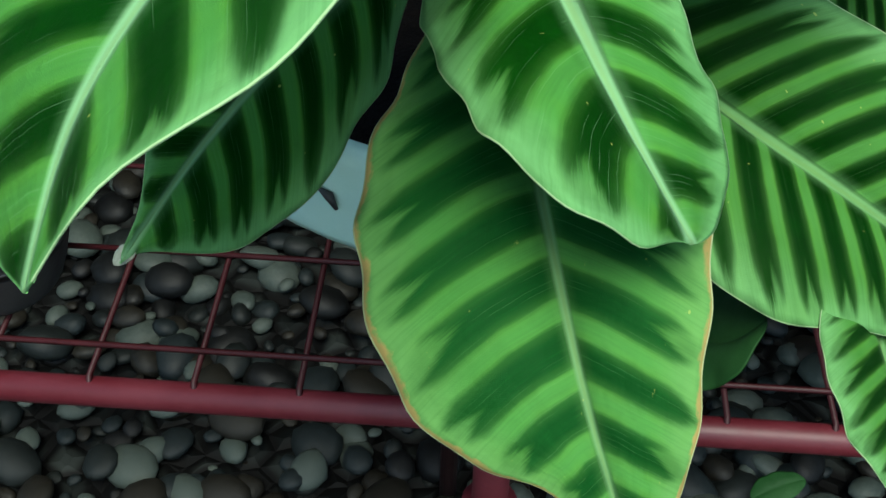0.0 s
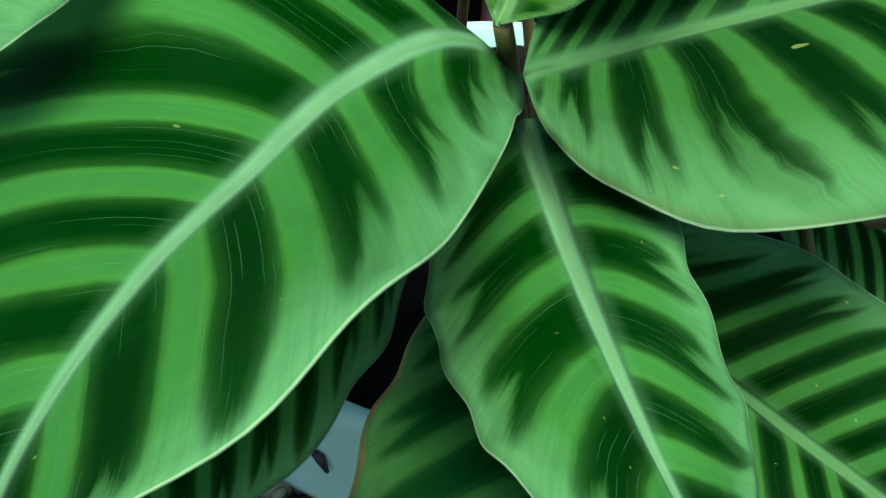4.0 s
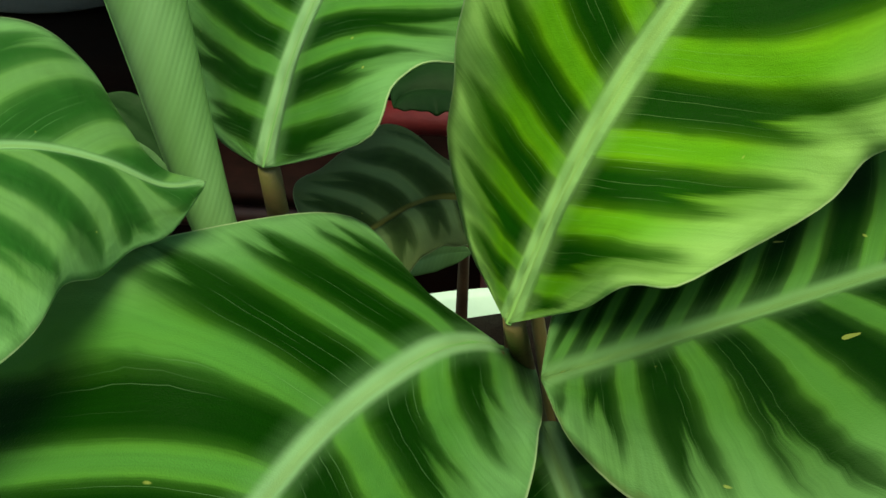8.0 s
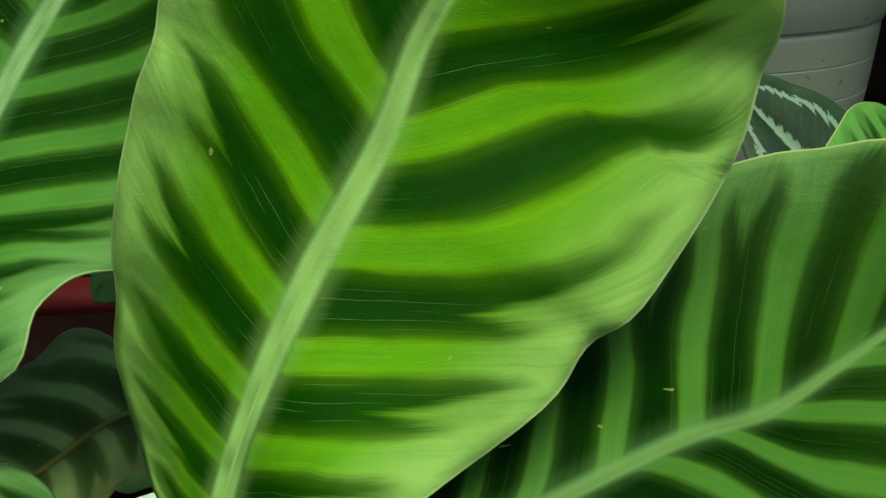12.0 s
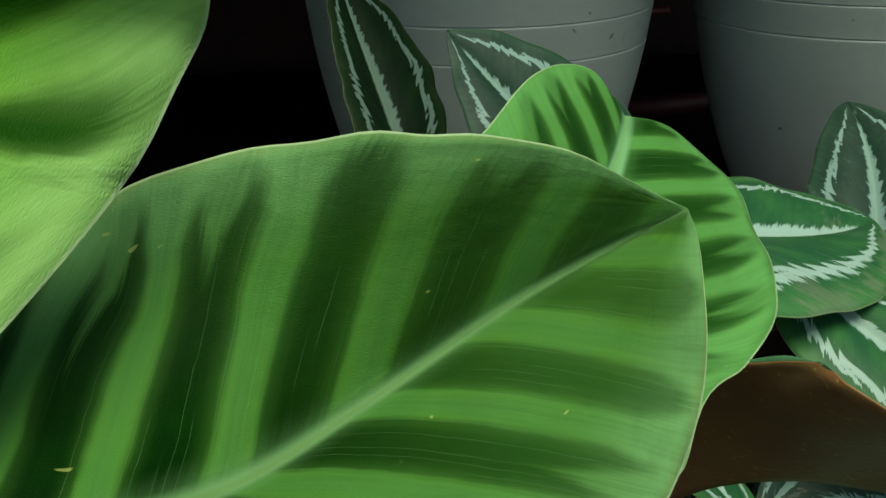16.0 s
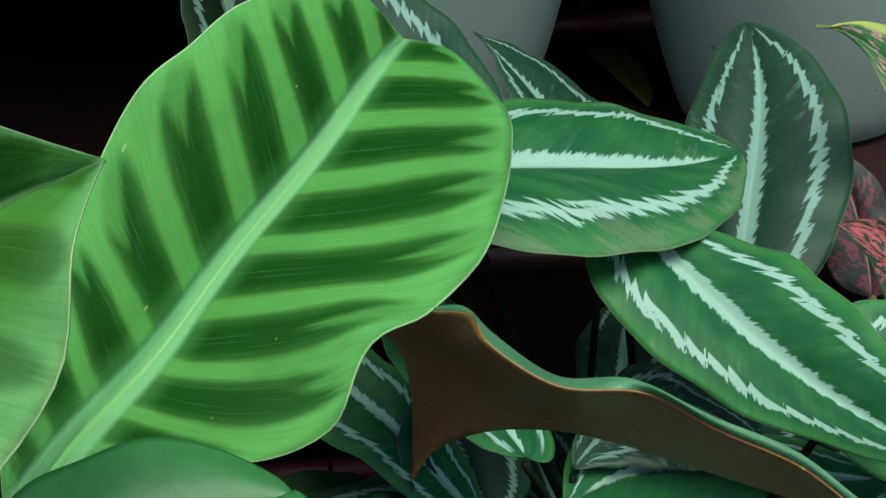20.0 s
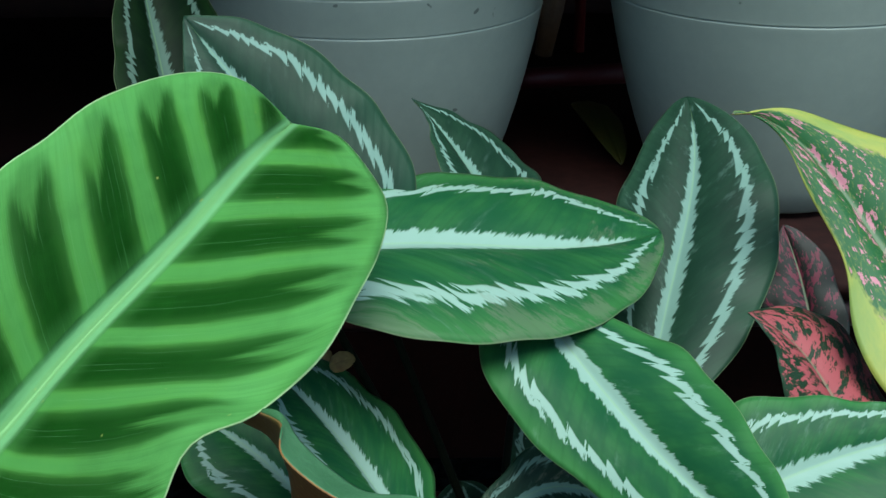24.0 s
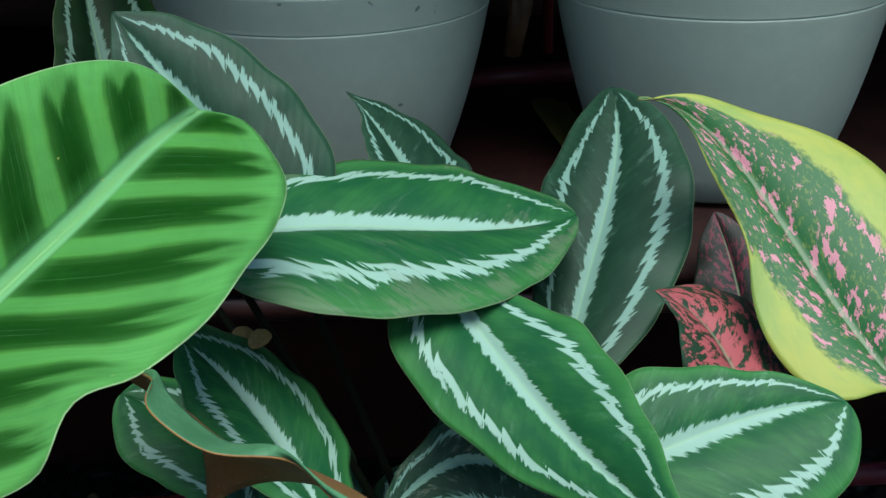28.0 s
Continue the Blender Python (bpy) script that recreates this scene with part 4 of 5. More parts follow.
zebra_leaf_thing(([(0.0834, -0.145, 0.6183), (0.0956, -0.1368, 0.6509), (0.1102, -0.1285, 0.6808), (0.1268, -0.1205, 0.7073), (0.1386, -0.1164, 0.7332), (0.1568, -0.1198, 0.7572), (0.1766, -0.1306, 0.7804)],
    [(0.1016, -0.1566, 0.6292), (0.1125, -0.1664, 0.6404), (0.1279, -0.1653, 0.6425), (0.1588, -0.1449, 0.6554), (0.1696, -0.1384, 0.6656), (0.1846, -0.132, 0.6742), (0.2095, -0.1049, 0.6977), (0.2203, -0.09, 0.716), (0.2227, -0.0956, 0.7294), (0.2149, -0.1093, 0.7491), (0.2025, -0.1255, 0.7748)],
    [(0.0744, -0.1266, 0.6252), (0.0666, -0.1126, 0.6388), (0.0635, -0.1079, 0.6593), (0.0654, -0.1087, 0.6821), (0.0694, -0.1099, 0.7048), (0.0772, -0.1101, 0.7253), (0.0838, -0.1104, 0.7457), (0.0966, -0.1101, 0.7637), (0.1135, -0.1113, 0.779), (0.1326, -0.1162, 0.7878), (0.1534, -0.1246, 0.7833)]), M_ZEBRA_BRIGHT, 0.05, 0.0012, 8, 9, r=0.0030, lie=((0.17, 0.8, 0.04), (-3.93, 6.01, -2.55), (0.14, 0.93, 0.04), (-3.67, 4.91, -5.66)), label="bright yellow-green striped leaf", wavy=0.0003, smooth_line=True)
zebra_leaf_thing(([(0.0123, -0.1147, 0.6471), (0.0159, -0.091, 0.6719), (0.0239, -0.0708, 0.6957), (0.0364, -0.0557, 0.7199), (0.0526, -0.0459, 0.7451), (0.0665, -0.0371, 0.7727), (0.0774, -0.026, 0.8009)],
    [(0.043, -0.1258, 0.66), (0.0503, -0.12, 0.6745), (0.0583, -0.1089, 0.6772), (0.0682, -0.0928, 0.674), (0.0763, -0.0719, 0.6791), (0.0815, -0.0503, 0.6925), (0.0853, -0.0312, 0.7101), (0.0891, -0.0157, 0.7276), (0.0923, -0.0048, 0.7455), (0.0917, -0.0015, 0.7693), (0.0851, -0.0102, 0.7981)],
    [(-0.0059, -0.0949, 0.6482), (-0.0188, -0.0735, 0.6558), (-0.032, -0.0502, 0.6633), (-0.0417, -0.0271, 0.6766), (-0.0433, -0.0098, 0.6972), (-0.0347, -0.0032, 0.721), (-0.0211, -0.0086, 0.7437), (-0.0048, -0.0213, 0.7625), (0.0129, -0.0349, 0.7779), (0.0332, -0.0446, 0.7909), (0.0572, -0.047, 0.7992)]), M_ZEBRA, 0.1, 0.001, 7, 10, lie=((-0.1, 1.66, 0.39), (-3.86, 9.89, -0.71), (0.49, -0.32, 0.05), (-3.22, 10.44, -1.69)), wavy=0.0003, smooth_line=True, r=0.0032, foot=(0.005, 0.01, 0.443))
zebra_leaf_thing(([(-0.0534, -0.2248, 0.6744), (-0.0422, -0.2128, 0.6775), (-0.0299, -0.2022, 0.6787), (-0.017, -0.1932, 0.677), (-0.0046, -0.1858, 0.6717), (0.006, -0.1797, 0.6646), (0.0138, -0.1725, 0.6635)],
    [(-0.0394, -0.2229, 0.6701), (-0.0384, -0.237, 0.6622), (-0.0344, -0.2512, 0.6541), (-0.0251, -0.2583, 0.6484), (-0.0141, -0.2568, 0.6473), (-0.006, -0.248, 0.6517), (-0.0009, -0.236, 0.6555), (-0.0008, -0.2237, 0.6588), (0.0021, -0.212, 0.6569), (0.0045, -0.1997, 0.6572), (0.0092, -0.1881, 0.6562)],
    [(-0.0523, -0.2171, 0.677), (-0.0607, -0.2052, 0.6844), (-0.0663, -0.1908, 0.692), (-0.0644, -0.1768, 0.6972), (-0.0556, -0.1656, 0.6987), (-0.0428, -0.1584, 0.6968), (-0.0293, -0.1552, 0.6926), (-0.0182, -0.1561, 0.6857), (-0.012, -0.1611, 0.6788), (-0.0058, -0.1678, 0.672), (0.002, -0.1738, 0.6665)]), M_ZEBRA_WAN, 0.1, 0.001, 3, 11, lie=((0.75, 0.5, 0.1), (0.3, 3.6, 0.0), (0.75, 0.5, 0.1), (0.0, 3.2, 0.0)), wavy=0.0003, smooth_line=True)
zebra_leaf_thing(([(0.0771, -0.033, 0.6027), (0.0393, -0.0244, 0.6232), (0.0425, -0.0786, 0.609), (0.0192, -0.0964, 0.6163)],
    [(0.0949, -0.0607, 0.5874), (0.0399, -0.0525, 0.6164), (0.0424, -0.0662, 0.6119), (0.0724, -0.0997, 0.5893), (0.0243, -0.1081, 0.6111)],
    [(0.0207, -0.0312, 0.6308), (0.1635, -0.015, 0.5645), (-0.0973, 0.0152, 0.6995), (0.0582, 0.012, 0.6225), (0.0727, -0.1186, 0.5848), (-0.0478, -0.0117, 0.6689), (0.0263, -0.0978, 0.6125)]), M_ZEBRA_PALE, 0.1, 0.001, 4, 12, lie=((0.5, 0.5, 0.0), (-0.3, 4.8, 0.0), (0.5, 0.5, 0.0), (0.2, 4.8, 0.0)))
zebra_leaf_thing(([(0.0702, 0.0437, 0.6191), (0.0633, 0.0554, 0.6231), (0.0218, 0.0674, 0.6282), (0.0243, 0.0403, 0.6193)],
    [(0.0627, 0.0418, 0.6187), (0.0552, 0.0395, 0.6181), (0.0476, 0.0382, 0.6179), (0.0398, 0.0389, 0.6184), (0.0319, 0.0402, 0.619)],
    [(0.0773, 0.0788, 0.6304), (0.0728, 0.0963, 0.6362), (0.0492, 0.0838, 0.6328), (0.0232, 0.0682, 0.6284), (0.0149, 0.0657, 0.6279)]), M_PLAIN_DARK, 0.1, 0.001, 4, 13)
zebra_leaf_thing(([(0.2695, -0.0059, 0.5345), (0.2835, 0.0304, 0.5419), (0.3049, 0.0638, 0.5526), (0.3298, 0.0968, 0.5744), (0.3584, 0.1319, 0.5963), (0.3802, 0.1732, 0.6127), (0.3962, 0.2172, 0.6174)],
    [(0.2861, 0.0157, 0.5391), (0.3064, 0.0258, 0.5387), (0.338, 0.0254, 0.5338), (0.3638, 0.0324, 0.5408), (0.3753, 0.0461, 0.5607), (0.3966, 0.0596, 0.5659), (0.4156, 0.0839, 0.5726), (0.4274, 0.1172, 0.5796), (0.4361, 0.1572, 0.5843), (0.4358, 0.1917, 0.5934), (0.4181, 0.215, 0.6112)],
    [(0.266, 0.0133, 0.5529), (0.2693, 0.0345, 0.5672), (0.2755, 0.0556, 0.5809), (0.2815, 0.0745, 0.5967), (0.2893, 0.0917, 0.6138), (0.3006, 0.1082, 0.6298), (0.3167, 0.1246, 0.6423), (0.3307, 0.1448, 0.6485), (0.3437, 0.1683, 0.6499), (0.3606, 0.1893, 0.649), (0.3809, 0.2075, 0.637)]), M_ZEBRA_SHEEN, 0.08, 0.0015, 5, 14, lie=((-0.18, 1.08, 1.2), (-3.57, 5.29, -7.78), (0.22, 0.54, 0.5), (-3.67, 7.24, -3.08)), rib=1.25, label="broad striped leaf with a nicked tip", wavy=0.0003, smooth_line=True)
zebra_leaf_thing(([(0.2818, -0.0777, 0.5401), (0.3021, -0.0569, 0.5464), (0.3208, -0.0269, 0.5567), (0.3538, -0.0242, 0.5542)],
    [(0.236, -0.0364, 0.5623), (0.4707, -0.1908, 0.4725), (0.1967, 0.033, 0.5953), (0.4686, -0.1331, 0.4965), (0.3457, -0.0024, 0.5641)],
    [(0.2708, -0.0486, 0.5532), (0.2637, -0.0633, 0.5482), (0.2748, -0.0137, 0.5672), (0.3029, 0.0103, 0.574), (0.3147, -0.0134, 0.563), (0.3455, -0.005, 0.563)]), M_PLAIN, 0.1, 0.001, 3, 15)

silver = plant("silver_striped_plant", (0.52, 0.24, 0.02), "low plant with dark green leaves striped in silver", "potted plant")
silver_pot = pot("flower_pot", (0.50, 0.26, 0.02), 0.11, 0.26, "black plastic pot under the silver striped leaves", M_BLACK)


def silver_leaf_thing(fit, material, dome, ripple, waves, seed, sag=(0, 0, 0.0), worn=0.0, mist=0.15):
    b = blade("leaf", *fit, material, silver, dome, ripple, waves, keel=0.06, seed=seed, worn=worn, mist=mist)
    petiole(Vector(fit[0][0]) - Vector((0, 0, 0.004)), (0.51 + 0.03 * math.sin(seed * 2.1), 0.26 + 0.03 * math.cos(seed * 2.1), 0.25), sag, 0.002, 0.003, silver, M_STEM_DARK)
    return b


silver_leaf_thing(([(0.3979, 0.2241, 0.5485), (0.4446, 0.2834, 0.5496), (0.5176, 0.2645, 0.5272), (0.5819, 0.3228, 0.5205)],
    [(0.3753, 0.1734, 0.5427), (0.4842, 0.1703, 0.5184), (0.4408, 0.1963, 0.5333), (0.5377, 0.1823, 0.5089), (0.5495, 0.2203, 0.5123), (0.5561, 0.2545, 0.5154), (0.584, 0.2867, 0.514)],
    [(0.3815, 0.2509, 0.5579), (0.4029, 0.2895, 0.5628), (0.4514, 0.3692, 0.5632), (0.4138, 0.2333, 0.5502), (0.5489, 0.4462, 0.5518), (0.4844, 0.2983, 0.5423), (0.5783, 0.3626, 0.5282)]), M_SILVER, 0.10, 0.0008, 5, 21, worn=0.75)
silver_leaf_thing(([(0.5006, 0.2537, 0.5223), (0.5327, 0.1967, 0.4971), (0.5661, 0.1377, 0.4683), (0.603, 0.0763, 0.4798)],
    [(0.4463, 0.2325, 0.5145), (0.5277, 0.2518, 0.5358), (0.4021, 0.131, 0.4556), (0.5341, 0.2076, 0.501), (0.5394, 0.1817, 0.4836), (0.4741, 0.1036, 0.4311), (0.5916, 0.1557, 0.4757), (0.5627, 0.1083, 0.4678), (0.5861, 0.0889, 0.4603)],
    [(0.5533, 0.2769, 0.535), (0.4787, 0.1561, 0.4655), (0.6713, 0.3036, 0.5767), (0.5103, 0.1187, 0.4628), (0.6271, 0.1817, 0.5297), (0.585, 0.1241, 0.4909), (0.602, 0.1017, 0.4921)]), M_SILVER, 0.10, 0.0008, 5, 22)
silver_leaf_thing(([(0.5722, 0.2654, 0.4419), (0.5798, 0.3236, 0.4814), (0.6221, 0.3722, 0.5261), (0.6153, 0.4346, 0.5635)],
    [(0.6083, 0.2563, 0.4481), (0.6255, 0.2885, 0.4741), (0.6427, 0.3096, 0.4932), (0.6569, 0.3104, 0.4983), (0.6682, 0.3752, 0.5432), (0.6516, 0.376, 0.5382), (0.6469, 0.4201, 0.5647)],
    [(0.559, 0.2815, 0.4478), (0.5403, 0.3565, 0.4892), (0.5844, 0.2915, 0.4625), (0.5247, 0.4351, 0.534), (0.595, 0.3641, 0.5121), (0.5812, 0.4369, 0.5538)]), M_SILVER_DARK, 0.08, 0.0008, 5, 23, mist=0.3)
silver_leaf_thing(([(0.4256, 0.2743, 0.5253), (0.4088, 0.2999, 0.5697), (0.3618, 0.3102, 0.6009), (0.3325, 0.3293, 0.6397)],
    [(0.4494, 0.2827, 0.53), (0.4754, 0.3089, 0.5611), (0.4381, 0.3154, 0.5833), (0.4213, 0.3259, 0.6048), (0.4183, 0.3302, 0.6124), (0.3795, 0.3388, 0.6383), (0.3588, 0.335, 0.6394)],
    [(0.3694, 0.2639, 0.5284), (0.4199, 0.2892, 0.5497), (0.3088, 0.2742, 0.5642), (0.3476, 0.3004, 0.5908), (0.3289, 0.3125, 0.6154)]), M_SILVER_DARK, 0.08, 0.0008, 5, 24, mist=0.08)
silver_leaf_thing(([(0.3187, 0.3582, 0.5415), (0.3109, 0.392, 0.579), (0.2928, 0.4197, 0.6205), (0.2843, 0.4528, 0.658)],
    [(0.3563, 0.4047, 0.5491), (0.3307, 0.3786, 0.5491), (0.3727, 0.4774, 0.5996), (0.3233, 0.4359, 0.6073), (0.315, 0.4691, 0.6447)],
    [(0.2809, 0.3329, 0.5531), (0.282, 0.3707, 0.5861), (0.2824, 0.3921, 0.6051), (0.2754, 0.4004, 0.6189), (0.2714, 0.4297, 0.649)]), M_SILVER_SHADED, 0.08, 0.0008, 5, 25, mist=0.0)
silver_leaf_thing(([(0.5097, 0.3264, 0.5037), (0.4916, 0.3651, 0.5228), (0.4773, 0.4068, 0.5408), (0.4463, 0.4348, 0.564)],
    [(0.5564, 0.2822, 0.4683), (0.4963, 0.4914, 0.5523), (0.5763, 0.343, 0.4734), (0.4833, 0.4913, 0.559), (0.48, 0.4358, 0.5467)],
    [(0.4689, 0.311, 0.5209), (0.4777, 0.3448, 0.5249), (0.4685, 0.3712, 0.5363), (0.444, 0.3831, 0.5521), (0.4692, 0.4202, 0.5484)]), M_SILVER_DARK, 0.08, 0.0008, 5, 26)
silver_leaf_thing(([(0.4434, 0.1655, 0.4366), (0.428, 0.1922, 0.4561), (0.4044, 0.213, 0.4803), (0.3751, 0.2147, 0.5031)],
    [(0.4893, 0.1712, 0.4031), (0.4129, 0.2373, 0.4809), (0.5197, 0.2099, 0.3912), (0.3737, 0.27, 0.5204), (0.4436, 0.2323, 0.4559), (0.3734, 0.2482, 0.5142)],
    [(0.4258, 0.15, 0.4454), (0.409, 0.1508, 0.4585), (0.3928, 0.1607, 0.4738), (0.3805, 0.1757, 0.4876), (0.373, 0.1936, 0.4986)]), M_SILVER, 0.08, 0.0008, 5, 27)
silver_leaf_thing(([(0.5752, 0.1513, 0.457), (0.6055, 0.1604, 0.4686), (0.659, 0.1743, 0.4871), (0.6917, 0.1698, 0.4852)],
    [(0.5748, 0.1269, 0.4325), (0.624, 0.1161, 0.4257), (0.65, 0.1257, 0.4375), (0.6733, 0.1244, 0.4381), (0.711, 0.1491, 0.466)],
    [(0.5682, 0.1569, 0.462), (0.5598, 0.2275, 0.5322), (0.6422, 0.1652, 0.4765), (0.6271, 0.1939, 0.504), (0.6754, 0.1825, 0.4966)]), M_SILVER, 0.08, 0.0008, 5, 28)
silver_leaf_thing(([(0.4283, 0.2066, 0.3703), (0.3991, 0.2354, 0.3928), (0.3716, 0.2749, 0.4215), (0.3239, 0.2823, 0.4341)],
    [(0.4322, 0.2334, 0.3858), (0.4158, 0.2546, 0.4016), (0.3929, 0.2711, 0.4155), (0.3944, 0.2972, 0.4311), (0.3394, 0.309, 0.4476)],
    [(0.402, 0.2063, 0.3746), (0.3694, 0.1943, 0.373), (0.394, 0.2998, 0.4327), (0.3157, 0.1809, 0.374), (0.3154, 0.2776, 0.4327)]), M_SILVER, 0.08, 0.0008, 5, 29)
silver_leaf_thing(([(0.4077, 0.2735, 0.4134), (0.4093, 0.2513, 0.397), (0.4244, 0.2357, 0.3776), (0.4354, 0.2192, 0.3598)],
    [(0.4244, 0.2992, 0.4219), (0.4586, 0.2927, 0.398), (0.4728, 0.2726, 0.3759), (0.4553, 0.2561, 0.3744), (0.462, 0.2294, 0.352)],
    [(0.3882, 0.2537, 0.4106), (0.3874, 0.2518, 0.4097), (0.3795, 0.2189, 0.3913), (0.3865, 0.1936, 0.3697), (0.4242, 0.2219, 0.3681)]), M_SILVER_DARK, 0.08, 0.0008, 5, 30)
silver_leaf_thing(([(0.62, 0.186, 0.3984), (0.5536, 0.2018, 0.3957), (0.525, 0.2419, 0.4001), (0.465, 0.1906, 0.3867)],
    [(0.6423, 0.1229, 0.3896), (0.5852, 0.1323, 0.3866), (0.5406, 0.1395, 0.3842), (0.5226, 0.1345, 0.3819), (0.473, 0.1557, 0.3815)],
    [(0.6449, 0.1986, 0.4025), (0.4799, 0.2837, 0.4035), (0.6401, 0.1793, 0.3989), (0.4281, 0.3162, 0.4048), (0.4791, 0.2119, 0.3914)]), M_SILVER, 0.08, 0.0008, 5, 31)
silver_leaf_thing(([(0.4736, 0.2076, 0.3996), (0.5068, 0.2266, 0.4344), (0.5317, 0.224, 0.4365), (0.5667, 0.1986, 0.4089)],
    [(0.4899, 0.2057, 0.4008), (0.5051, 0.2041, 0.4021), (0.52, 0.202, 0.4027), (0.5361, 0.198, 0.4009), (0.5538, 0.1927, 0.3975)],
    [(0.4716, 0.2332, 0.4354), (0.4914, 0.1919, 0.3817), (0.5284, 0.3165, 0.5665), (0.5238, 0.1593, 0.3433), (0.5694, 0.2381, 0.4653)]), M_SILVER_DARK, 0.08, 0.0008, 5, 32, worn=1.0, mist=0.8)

def fan_leaf(base, tip, half, face, material, parent, seed, dome=0.08):
    """A plain elliptical leaf between two points, its upper side towards face."""
    a, b = Vector(base), Vector(tip)
    d = b - a
    side = d.cross(Vector(face)).normalized() * half
    droop = Vector((0, 0, 0.12 * d.length))
    mid = [a, a + d * 0.33 + droop, a + d * 0.7 + droop * 0.9, b]
    row = lambda k: [a + d * f + droop * g + side * (k * w) for f, g, w in ((0.02, 0.1, 0.9), (0.25, 0.7, 1.35), (0.6, 1.0, 1.25), (0.95, 0.3, 0.75))]
    return blade("leaf", mid, row(-1), row(1), material, parent, dome, min(0.0008, half * 0.03), 4, seed=seed, n=32, k=8, wavy=min(0.0008, half * 0.03))


# lower leaves of the silver plant, coloured dark for the shade down there
rnd = random.Random(11)
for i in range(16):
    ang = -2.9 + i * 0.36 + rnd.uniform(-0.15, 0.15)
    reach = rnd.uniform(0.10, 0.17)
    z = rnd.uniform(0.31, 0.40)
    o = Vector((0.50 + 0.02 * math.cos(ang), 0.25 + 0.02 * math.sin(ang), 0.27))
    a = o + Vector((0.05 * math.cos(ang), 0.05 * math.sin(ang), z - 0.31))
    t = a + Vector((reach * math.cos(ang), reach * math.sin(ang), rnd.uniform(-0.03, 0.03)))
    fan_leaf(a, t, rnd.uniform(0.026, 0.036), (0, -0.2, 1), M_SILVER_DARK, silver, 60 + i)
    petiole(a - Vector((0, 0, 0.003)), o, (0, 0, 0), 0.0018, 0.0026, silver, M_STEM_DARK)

agla = plant("spotted_plant", (0.72, 0.22, 0.02), "plant with yellow-edged green leaves splashed with pink", "potted plant")
agla_pot = pot("flower_pot", (0.76, 0.26, 0.02), 0.10, 0.24, "black plastic pot under the pink spotted leaves", M_BLACK)
def spotted_leaf_thing(fit, material, seed):
    blade("leaf", *fit, material, agla, 0.08, 0.001, 3, keel=0.1, seed=seed)
    petiole(fit[0][0], (0.75, 0.26, 0.23), (0, 0, 0.02), 0.003, 0.004, agla)


spotted_leaf_thing(([(0.751, 0.1917, 0.4572), (0.7109, 0.2366, 0.4707), (0.6702, 0.3338, 0.5925), (0.6106, 0.3074, 0.5919)],
    [(0.7335, 0.1944, 0.4479), (0.6946, 0.3279, 0.573), (0.7506, -0.005, 0.2741), (0.6635, 0.3584, 0.5526), (0.5192, 0.2722, 0.5566), (0.7543, 0.1816, 0.4424), (0.7834, 0.3092, 0.5208), (0.4759, 0.3007, 0.595), (0.7471, 0.2816, 0.529), (0.6161, 0.3257, 0.6043)],
    [(0.7241, 0.2295, 0.4905), (0.875, 0.2342, 0.5094), (0.6599, 0.2199, 0.4495), (0.8207, 0.4294, 0.7161), (0.7166, 0.2213, 0.4436), (0.6621, 0.3582, 0.6319), (0.6549, 0.3174, 0.588)]), M_AGLA, 41)
spotted_leaf_thing(([(0.6645, 0.2026, 0.4595), (0.6543, 0.2296, 0.4715), (0.6585, 0.2734, 0.4805), (0.6176, 0.2659, 0.4991)],
    [(0.7125, 0.2668, 0.4518), (0.6844, 0.1736, 0.4422), (0.662, 0.3342, 0.4943), (0.7171, 0.3385, 0.4677), (0.6153, 0.2686, 0.501)],
    [(0.6315, 0.152, 0.4632), (0.6195, 0.1818, 0.4768), (0.6206, 0.2218, 0.4864), (0.6237, 0.2169, 0.4836), (0.6358, 0.2565, 0.4876)]), M_AGLA_RED, 42)
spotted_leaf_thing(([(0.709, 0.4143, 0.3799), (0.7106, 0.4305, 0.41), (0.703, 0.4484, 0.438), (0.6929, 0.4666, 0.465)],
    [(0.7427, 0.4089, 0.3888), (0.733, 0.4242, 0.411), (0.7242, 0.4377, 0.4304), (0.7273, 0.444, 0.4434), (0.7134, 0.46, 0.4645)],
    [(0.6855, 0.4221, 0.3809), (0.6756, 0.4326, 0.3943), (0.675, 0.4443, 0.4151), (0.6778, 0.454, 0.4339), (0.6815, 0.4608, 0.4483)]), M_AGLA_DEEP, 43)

white_pot_plant = plant("hanging_plant", (0.414, 0.672, 0.63), "pale leaf hanging over the rim of a white pot", "potted plant")
fan_leaf((0.287, 0.527, 0.690), (0.285, 0.515, 0.641), 0.0150, (0, -1, 0.3), M_LIP, white_pot_plant, 85)
petiole((0.287, 0.527, 0.690), (0.400, 0.660, 0.632), (0, 0, 0.05), 0.0015, 0.0022, white_pot_plant)
pot("flower_pot", (0.414, 0.672, 0.425), 0.150, 0.24, "white plastic pot with thin moulded rings", M_POT, 0.58, True, (0.625, 0.740), 0.855)
pot("flower_pot", (0.732, 0.668, 0.425), 0.147, 0.24, "white plastic pot with thin moulded rings and dark specks", M_POT, 0.58, True, (0.65, 0.757), 0.88)
pot("flower_pot", (-0.60, 1.12, 0.425), 0.15, 0.24, "blue-grey plastic pot at the back of the rack", M_GREY)
shelf = empty("rear_rack", (0.3, 0.85, -0.315), "dark red steel rack behind the plants, dark board top added for shade", "plant rack")
# Solid dark top put in for the deep shade between the pots
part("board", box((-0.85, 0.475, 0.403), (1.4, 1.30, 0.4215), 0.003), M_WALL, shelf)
part("upright", tube(((0.632, 1.10, 0.415), (0.632, 1.10, 0.70)), (0.0065, 0.0065), 12), M_RAIL, shelf)
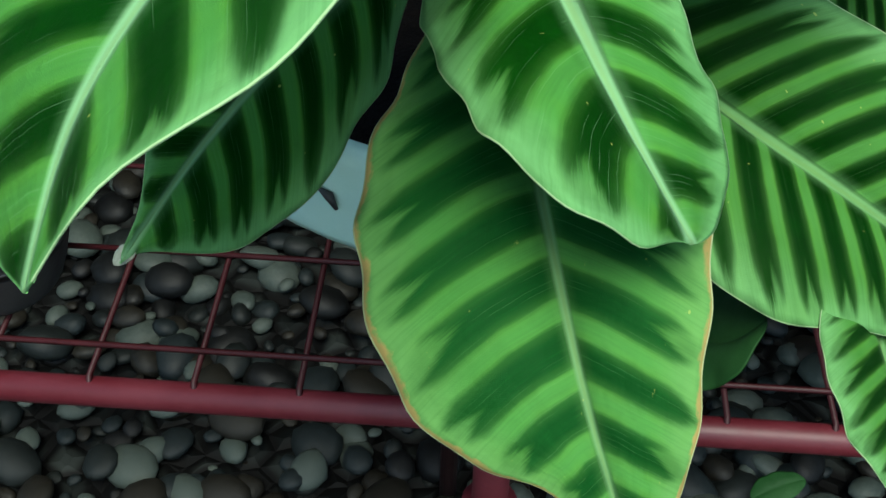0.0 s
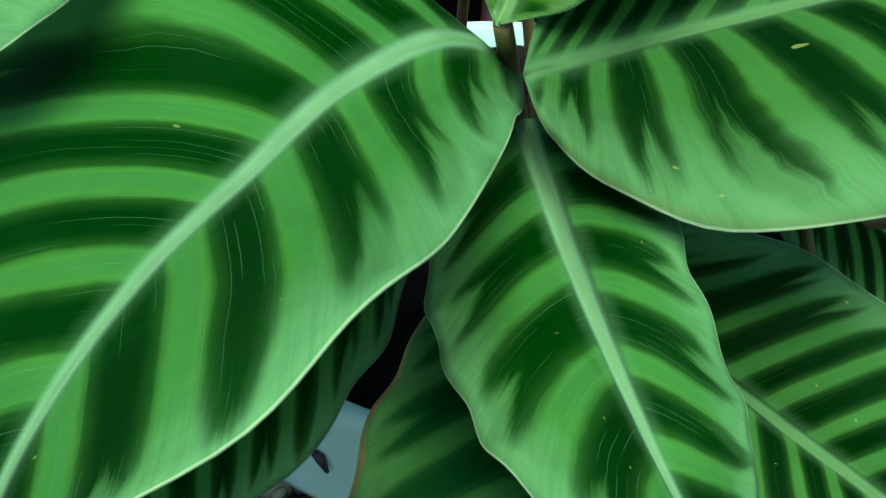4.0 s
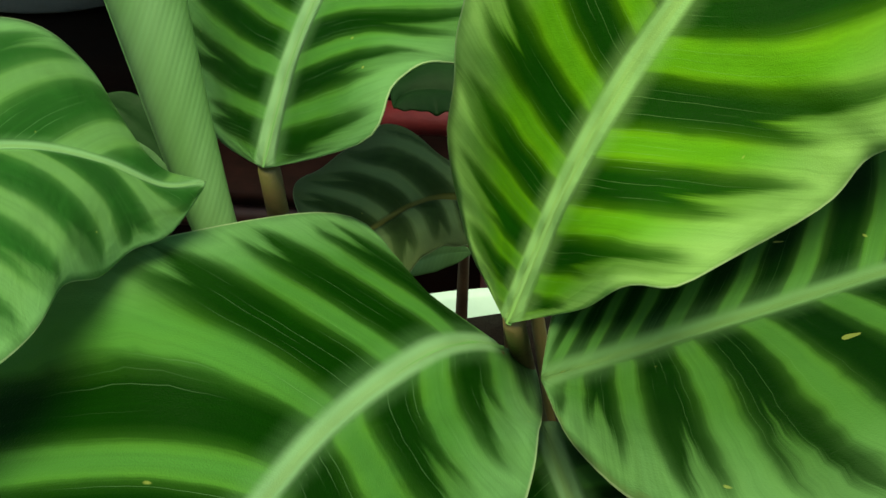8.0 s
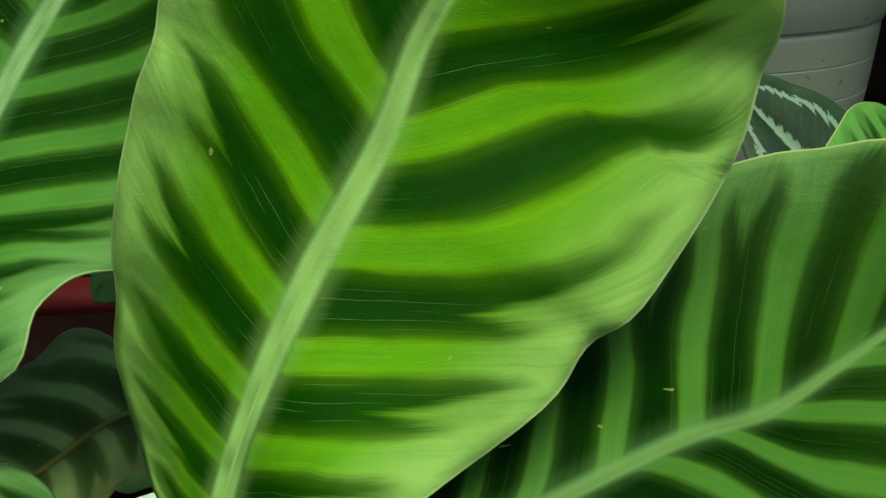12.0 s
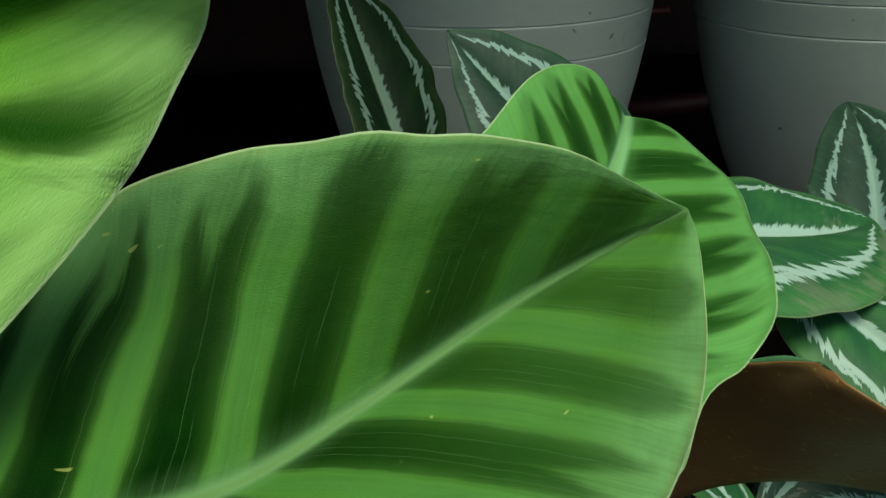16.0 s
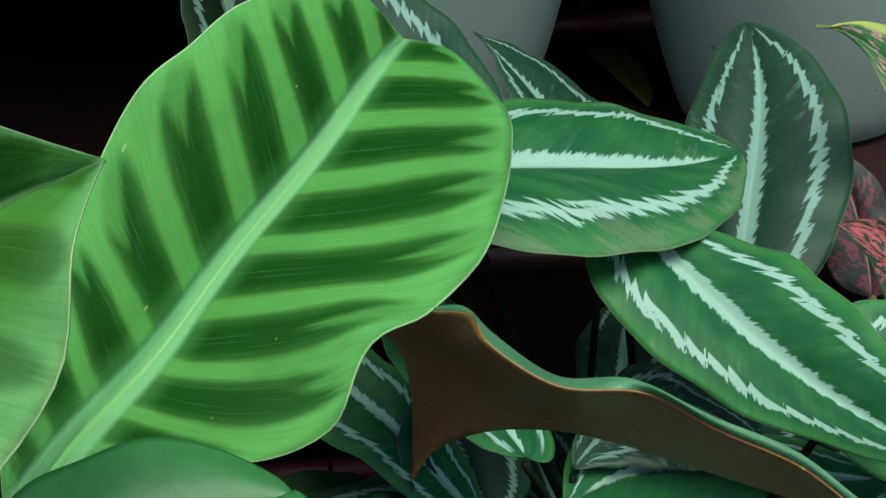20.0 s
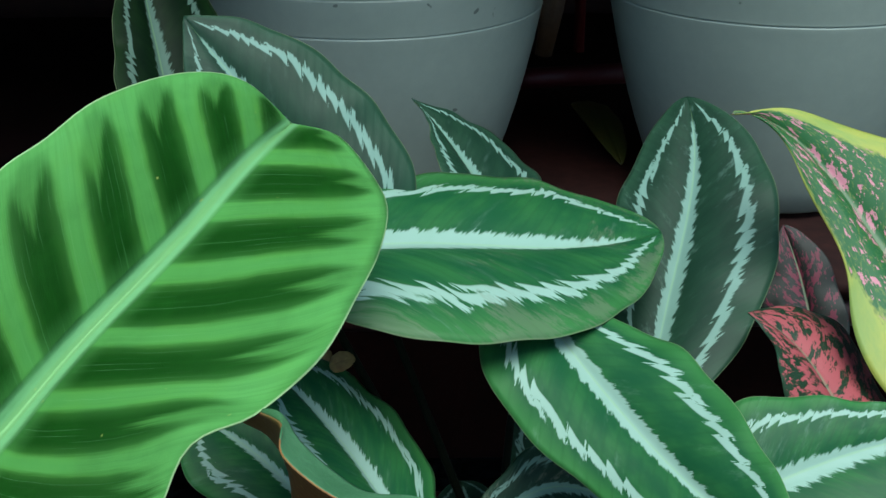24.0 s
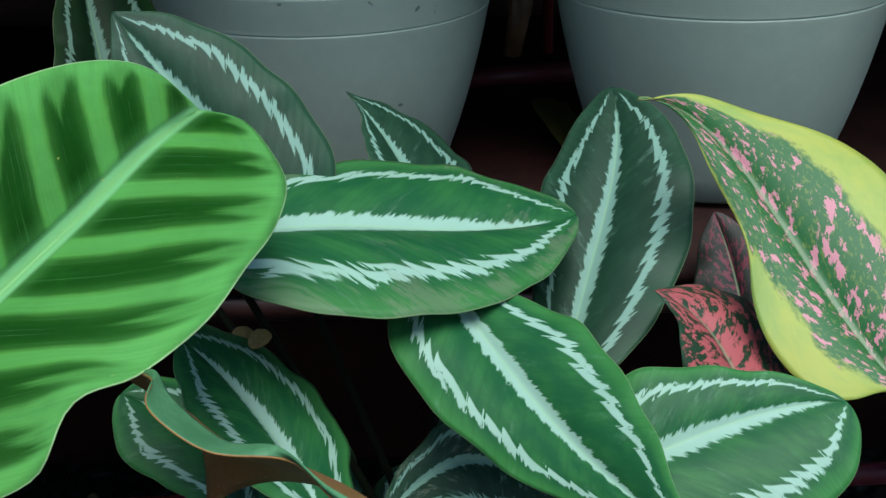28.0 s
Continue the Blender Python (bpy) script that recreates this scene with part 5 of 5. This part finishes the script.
part("crossbar", tube(((0.45, 1.10, 0.515), (0.72, 1.10, 0.515)), (0.005, 0.005), 12), M_RAIL, shelf)
stake = empty("plant_stake", (0.594, 1.085, 0.4215), "pale wooden stake standing on the rear rack", "stake")
part("stick", tube(((0.590, 1.085, 0.4215), (0.598, 1.085, 0.47), (0.606, 1.09, 0.53), (0.612, 1.10, 0.62)), (0.010, 0.013, 0.015, 0.014), 14), M_STEM_BROWN, stake)
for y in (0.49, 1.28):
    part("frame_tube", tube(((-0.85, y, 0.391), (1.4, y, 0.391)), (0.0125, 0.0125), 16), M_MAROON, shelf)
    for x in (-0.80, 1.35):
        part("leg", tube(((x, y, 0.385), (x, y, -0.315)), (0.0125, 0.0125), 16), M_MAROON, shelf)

# curled leaf of the silver plant, seen from below; its pale upper side shows beyond the ridge
def sheet(name, top, low, end, material, parent, bulge, label, n=72, k=16):
    """A thin blade between two long lines that start together, closed by a third line at their ends."""
    bm = bmesh.new()
    grid = []
    for i in range(n + 1):
        u = i / n
        a, b = curve(top, u), curve(low, u)
        row = []
        for j in range(k + 1):
            v = j / k
            p = a.lerp(b, v)
            if end:
                p += (curve(end, v) - Vector(end[0]).lerp(Vector(end[-1]), v)) * u ** 5
            p += Vector((-0.3, -0.5, 0.4)) * (bulge * math.sin(math.pi * v) * math.sin(math.pi * u) + 0.0007 * noise.noise(p * 90))
            row.append(bm.verts.new(p))
        grid.append(row)
    for i in range(n):
        for j in range(k):
            bm.faces.new((grid[i][j], grid[i][j + 1], grid[i + 1][j + 1], grid[i + 1][j]))
    bmesh.ops.remove_doubles(bm, verts=bm.verts, dist=1e-5)
    ob = part(name, bm, material, parent, label)
    mod = ob.modifiers.new("thickness", "SOLIDIFY")
    mod.thickness = 0.0006
    return ob


RIDGE = ((0.5177, -0.0797, 0.5575), (0.5008, -0.0558, 0.5606), (0.4893, -0.0363, 0.5638), (0.4725, -0.0193, 0.5651), (0.4562, 0.0029, 0.5653), (0.4306, 0.0045, 0.5683), (0.4113, 0.014, 0.5783), (0.4082, 0.0344, 0.5776), (0.3926, 0.0753, 0.559))
sheet("leaf", RIDGE, ((0.5177, -0.0797, 0.5575), (0.5132, -0.0661, 0.5522), (0.5095, -0.0195, 0.5342), (0.4992, 0.0494, 0.5008), (0.4723, 0.1006, 0.4838), (0.4477, 0.121, 0.4789), (0.4235, 0.1444, 0.4649), (0.403, 0.1552, 0.4502), (0.3918, 0.1612, 0.43)),
      ((0.3926, 0.0753, 0.559), (0.3821, 0.1028, 0.5433), (0.3731, 0.1262, 0.5295), (0.3865, 0.1381, 0.5134), (0.393, 0.1587, 0.4816), (0.3936, 0.1656, 0.4541), (0.3919, 0.1612, 0.43)), M_UNDER, silver, -0.006, "curled leaf showing its brown underside")
sheet("leaf", RIDGE, ((0.5177, -0.0797, 0.5575), (0.5005, -0.0535, 0.5630), (0.4885, -0.0335, 0.5668), (0.4700, -0.0165, 0.5685), (0.4530, 0.0065, 0.5680), (0.4332, 0.0215, 0.5616), (0.4152, 0.0323, 0.5711), (0.4061, 0.0476, 0.5741), (0.3926, 0.0753, 0.559)), None, M_LIP, silver, 0.002, "pale green upper side of the curled leaf")
petiole((0.5664, 0.0341, 0.4863), (0.52, 0.26, 0.25), (0, 0, 0.01), 0.002, 0.003, silver, M_STEM_DARK)

# rolled young leaf
pts = [bezier(((0.0011, -0.1213, 0.6239), (-0.0082, -0.1180, 0.6520), (-0.0200, -0.1118, 0.6980), (-0.0330, -0.1020, 0.7400), (-0.0440, -0.0930, 0.7800)), i / 40) for i in range(41)]
girth = [0.0058 + 0.0020 * (i / 40) + 0.0105 * (i / 40) ** 1.3 - (0.0165 * ((i - 31) / 9) ** 2 if i > 31 else 0.0) for i in range(41)]
bm = tube(pts, girth, 36)
roll = part("rolled_leaf", bm, M_ROLL, zebra, "young leaf still rolled up, pale green")
seam = []
for i in range(2, 38):
    d = (pts[i + 1] - pts[i - 1]).normalized()
    x = d.cross(Vector((0.30, -0.60, 0.20))).normalized()
    y = x.cross(d)
    a = -1.75 + 0.5 * i / 40
    seam.append(pts[i] + (y * math.cos(a) + x * math.sin(a)) * (girth[i] - 0.0002))
part("rolled_edge", tube(seam, [0.00045] * len(seam), 8), M_ROLL, roll)

rail = empty("steel_rail", (-0.3, 0.26, -0.315), "red painted steel rail behind the zebra plant", "rail")
part("bar", tube(((-0.06, 0.27, 0.545), (0.17, 0.27, 0.545)), (0.010, 0.010), 12), M_RAIL, rail)
for x in (0.05, 0.17):
    part("upright", tube(((x, 0.27, 0.553), (x, 0.27, -0.315)), (0.009, 0.009), 12), M_MAROON, rail)

# pale narrow leaf beside the rolled one, and an olive leaf behind it
fan_leaf((-0.0333, -0.0600, 0.6183), (-0.0490, -0.0600, 0.6350), 0.0028, (-0.3, -1, 0.6), M_ROLL, zebra, 83)
fan_leaf((-0.0700, 0.0600, 0.5770), (-0.1060, 0.0600, 0.6130), 0.0120, (-0.2, -1, 0.8), M_PLAIN_DARK, zebra, 84)

# pale turned margin of the leaf behind
fan_leaf((0.0335, 0.0000, 0.5671), (0.0600, 0.0000, 0.5763), 0.0050, (0, -1, 0.3), M_ROLL, zebra, 87)

# brown stem in front of the pot's rim, and withered leaf tips
petiole((0.0478, 0.0993, 0.5411), (0.0421, 0.1365, 0.455), (0, 0, 0), 0.0026, 0.0034, zebra, M_STEM_BROWN)
fan_leaf((-0.0162, -0.2287, 0.4814), (-0.0221, -0.2331, 0.4772), 0.0030, (0, -0.4, 1), M_DRY, zebra, 81)
fan_leaf((-0.0477, -0.2376, 0.4854), (-0.0452, -0.2449, 0.4771), 0.0022, (0, -0.4, 1), M_ROLL, zebra, 82)

LITTER = ((0.4076, 0.2265, 0.4927), (0.4040, 0.2440, 0.4840))
fallen = empty("fallen_leaf", (0.6150, 0.800, 0.4225), "amber dead leaf lying on the rear rack", "leaf litter")
fan_leaf((0.6075, 0.889, 0.4235), (0.6226, 0.705, 0.4235), 0.016, (0, 0, 1), M_YELLOWING, fallen, 86)
for i, q in enumerate(LITTER):
    bit = empty("dead_leaf_bit", q, "small crumpled brown bit of dead leaf", "leaf litter", "dead leaf bits")
    fan_leaf(q, Vector(q) + Vector((0.012 * math.cos(i * 2.1), 0.012 * math.sin(i * 2.1), 0.004)), 0.005, (0.2, -0.6, 1), M_LITTER, bit, 90 + i)

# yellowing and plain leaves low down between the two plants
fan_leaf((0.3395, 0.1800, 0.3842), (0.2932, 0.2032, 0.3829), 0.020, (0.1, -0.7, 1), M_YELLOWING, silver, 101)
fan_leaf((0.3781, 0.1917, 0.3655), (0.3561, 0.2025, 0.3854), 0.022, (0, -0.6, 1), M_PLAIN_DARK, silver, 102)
# Two dark leaves added to hide the rack, shade included in their green
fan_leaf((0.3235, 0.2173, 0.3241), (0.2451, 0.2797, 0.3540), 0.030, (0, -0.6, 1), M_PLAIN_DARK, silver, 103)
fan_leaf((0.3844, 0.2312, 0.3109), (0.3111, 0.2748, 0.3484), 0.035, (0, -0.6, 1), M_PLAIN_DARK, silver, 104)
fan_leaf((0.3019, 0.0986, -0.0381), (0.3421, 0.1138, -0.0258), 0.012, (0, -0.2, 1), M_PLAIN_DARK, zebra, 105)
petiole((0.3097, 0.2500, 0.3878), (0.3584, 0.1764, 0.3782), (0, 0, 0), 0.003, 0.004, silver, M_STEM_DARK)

pot("flower_pot", (-0.3301, 0.2007, 0.022), 0.075, 0.10, "small black plastic pot standing on the red rack", M_BLACK)

# more leaves of the zebra plant behind, the shade there put into their colours
fan_leaf((0.1907, -0.0379, 0.5230), (0.2778, -0.0369, 0.4668), 0.036, (0, -0.5, 1), M_ZEBRA_SHADED, zebra, 111)
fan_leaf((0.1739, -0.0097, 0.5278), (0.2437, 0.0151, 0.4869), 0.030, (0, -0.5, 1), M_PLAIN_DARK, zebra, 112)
petiole((0.1899, -0.1039, 0.5438), (0.2083, -0.0553, 0.4893), (0, 0, 0), 0.0024, 0.003, zebra)
part("crossbar", tube(((0.4758, 0.8476, 0.4567), (0.6759, 0.8501, 0.4661)), (0.010, 0.010), 12), M_RED, shelf)

part("slit", tube(((0.0277, -0.1480, 0.4468), (0.0325, -0.1499, 0.4443), (0.0356, -0.1511, 0.4387)), (0.0006, 0.0022, 0.0008), 8), M_BLACK, zebra_pot, "dark slit in the collar")
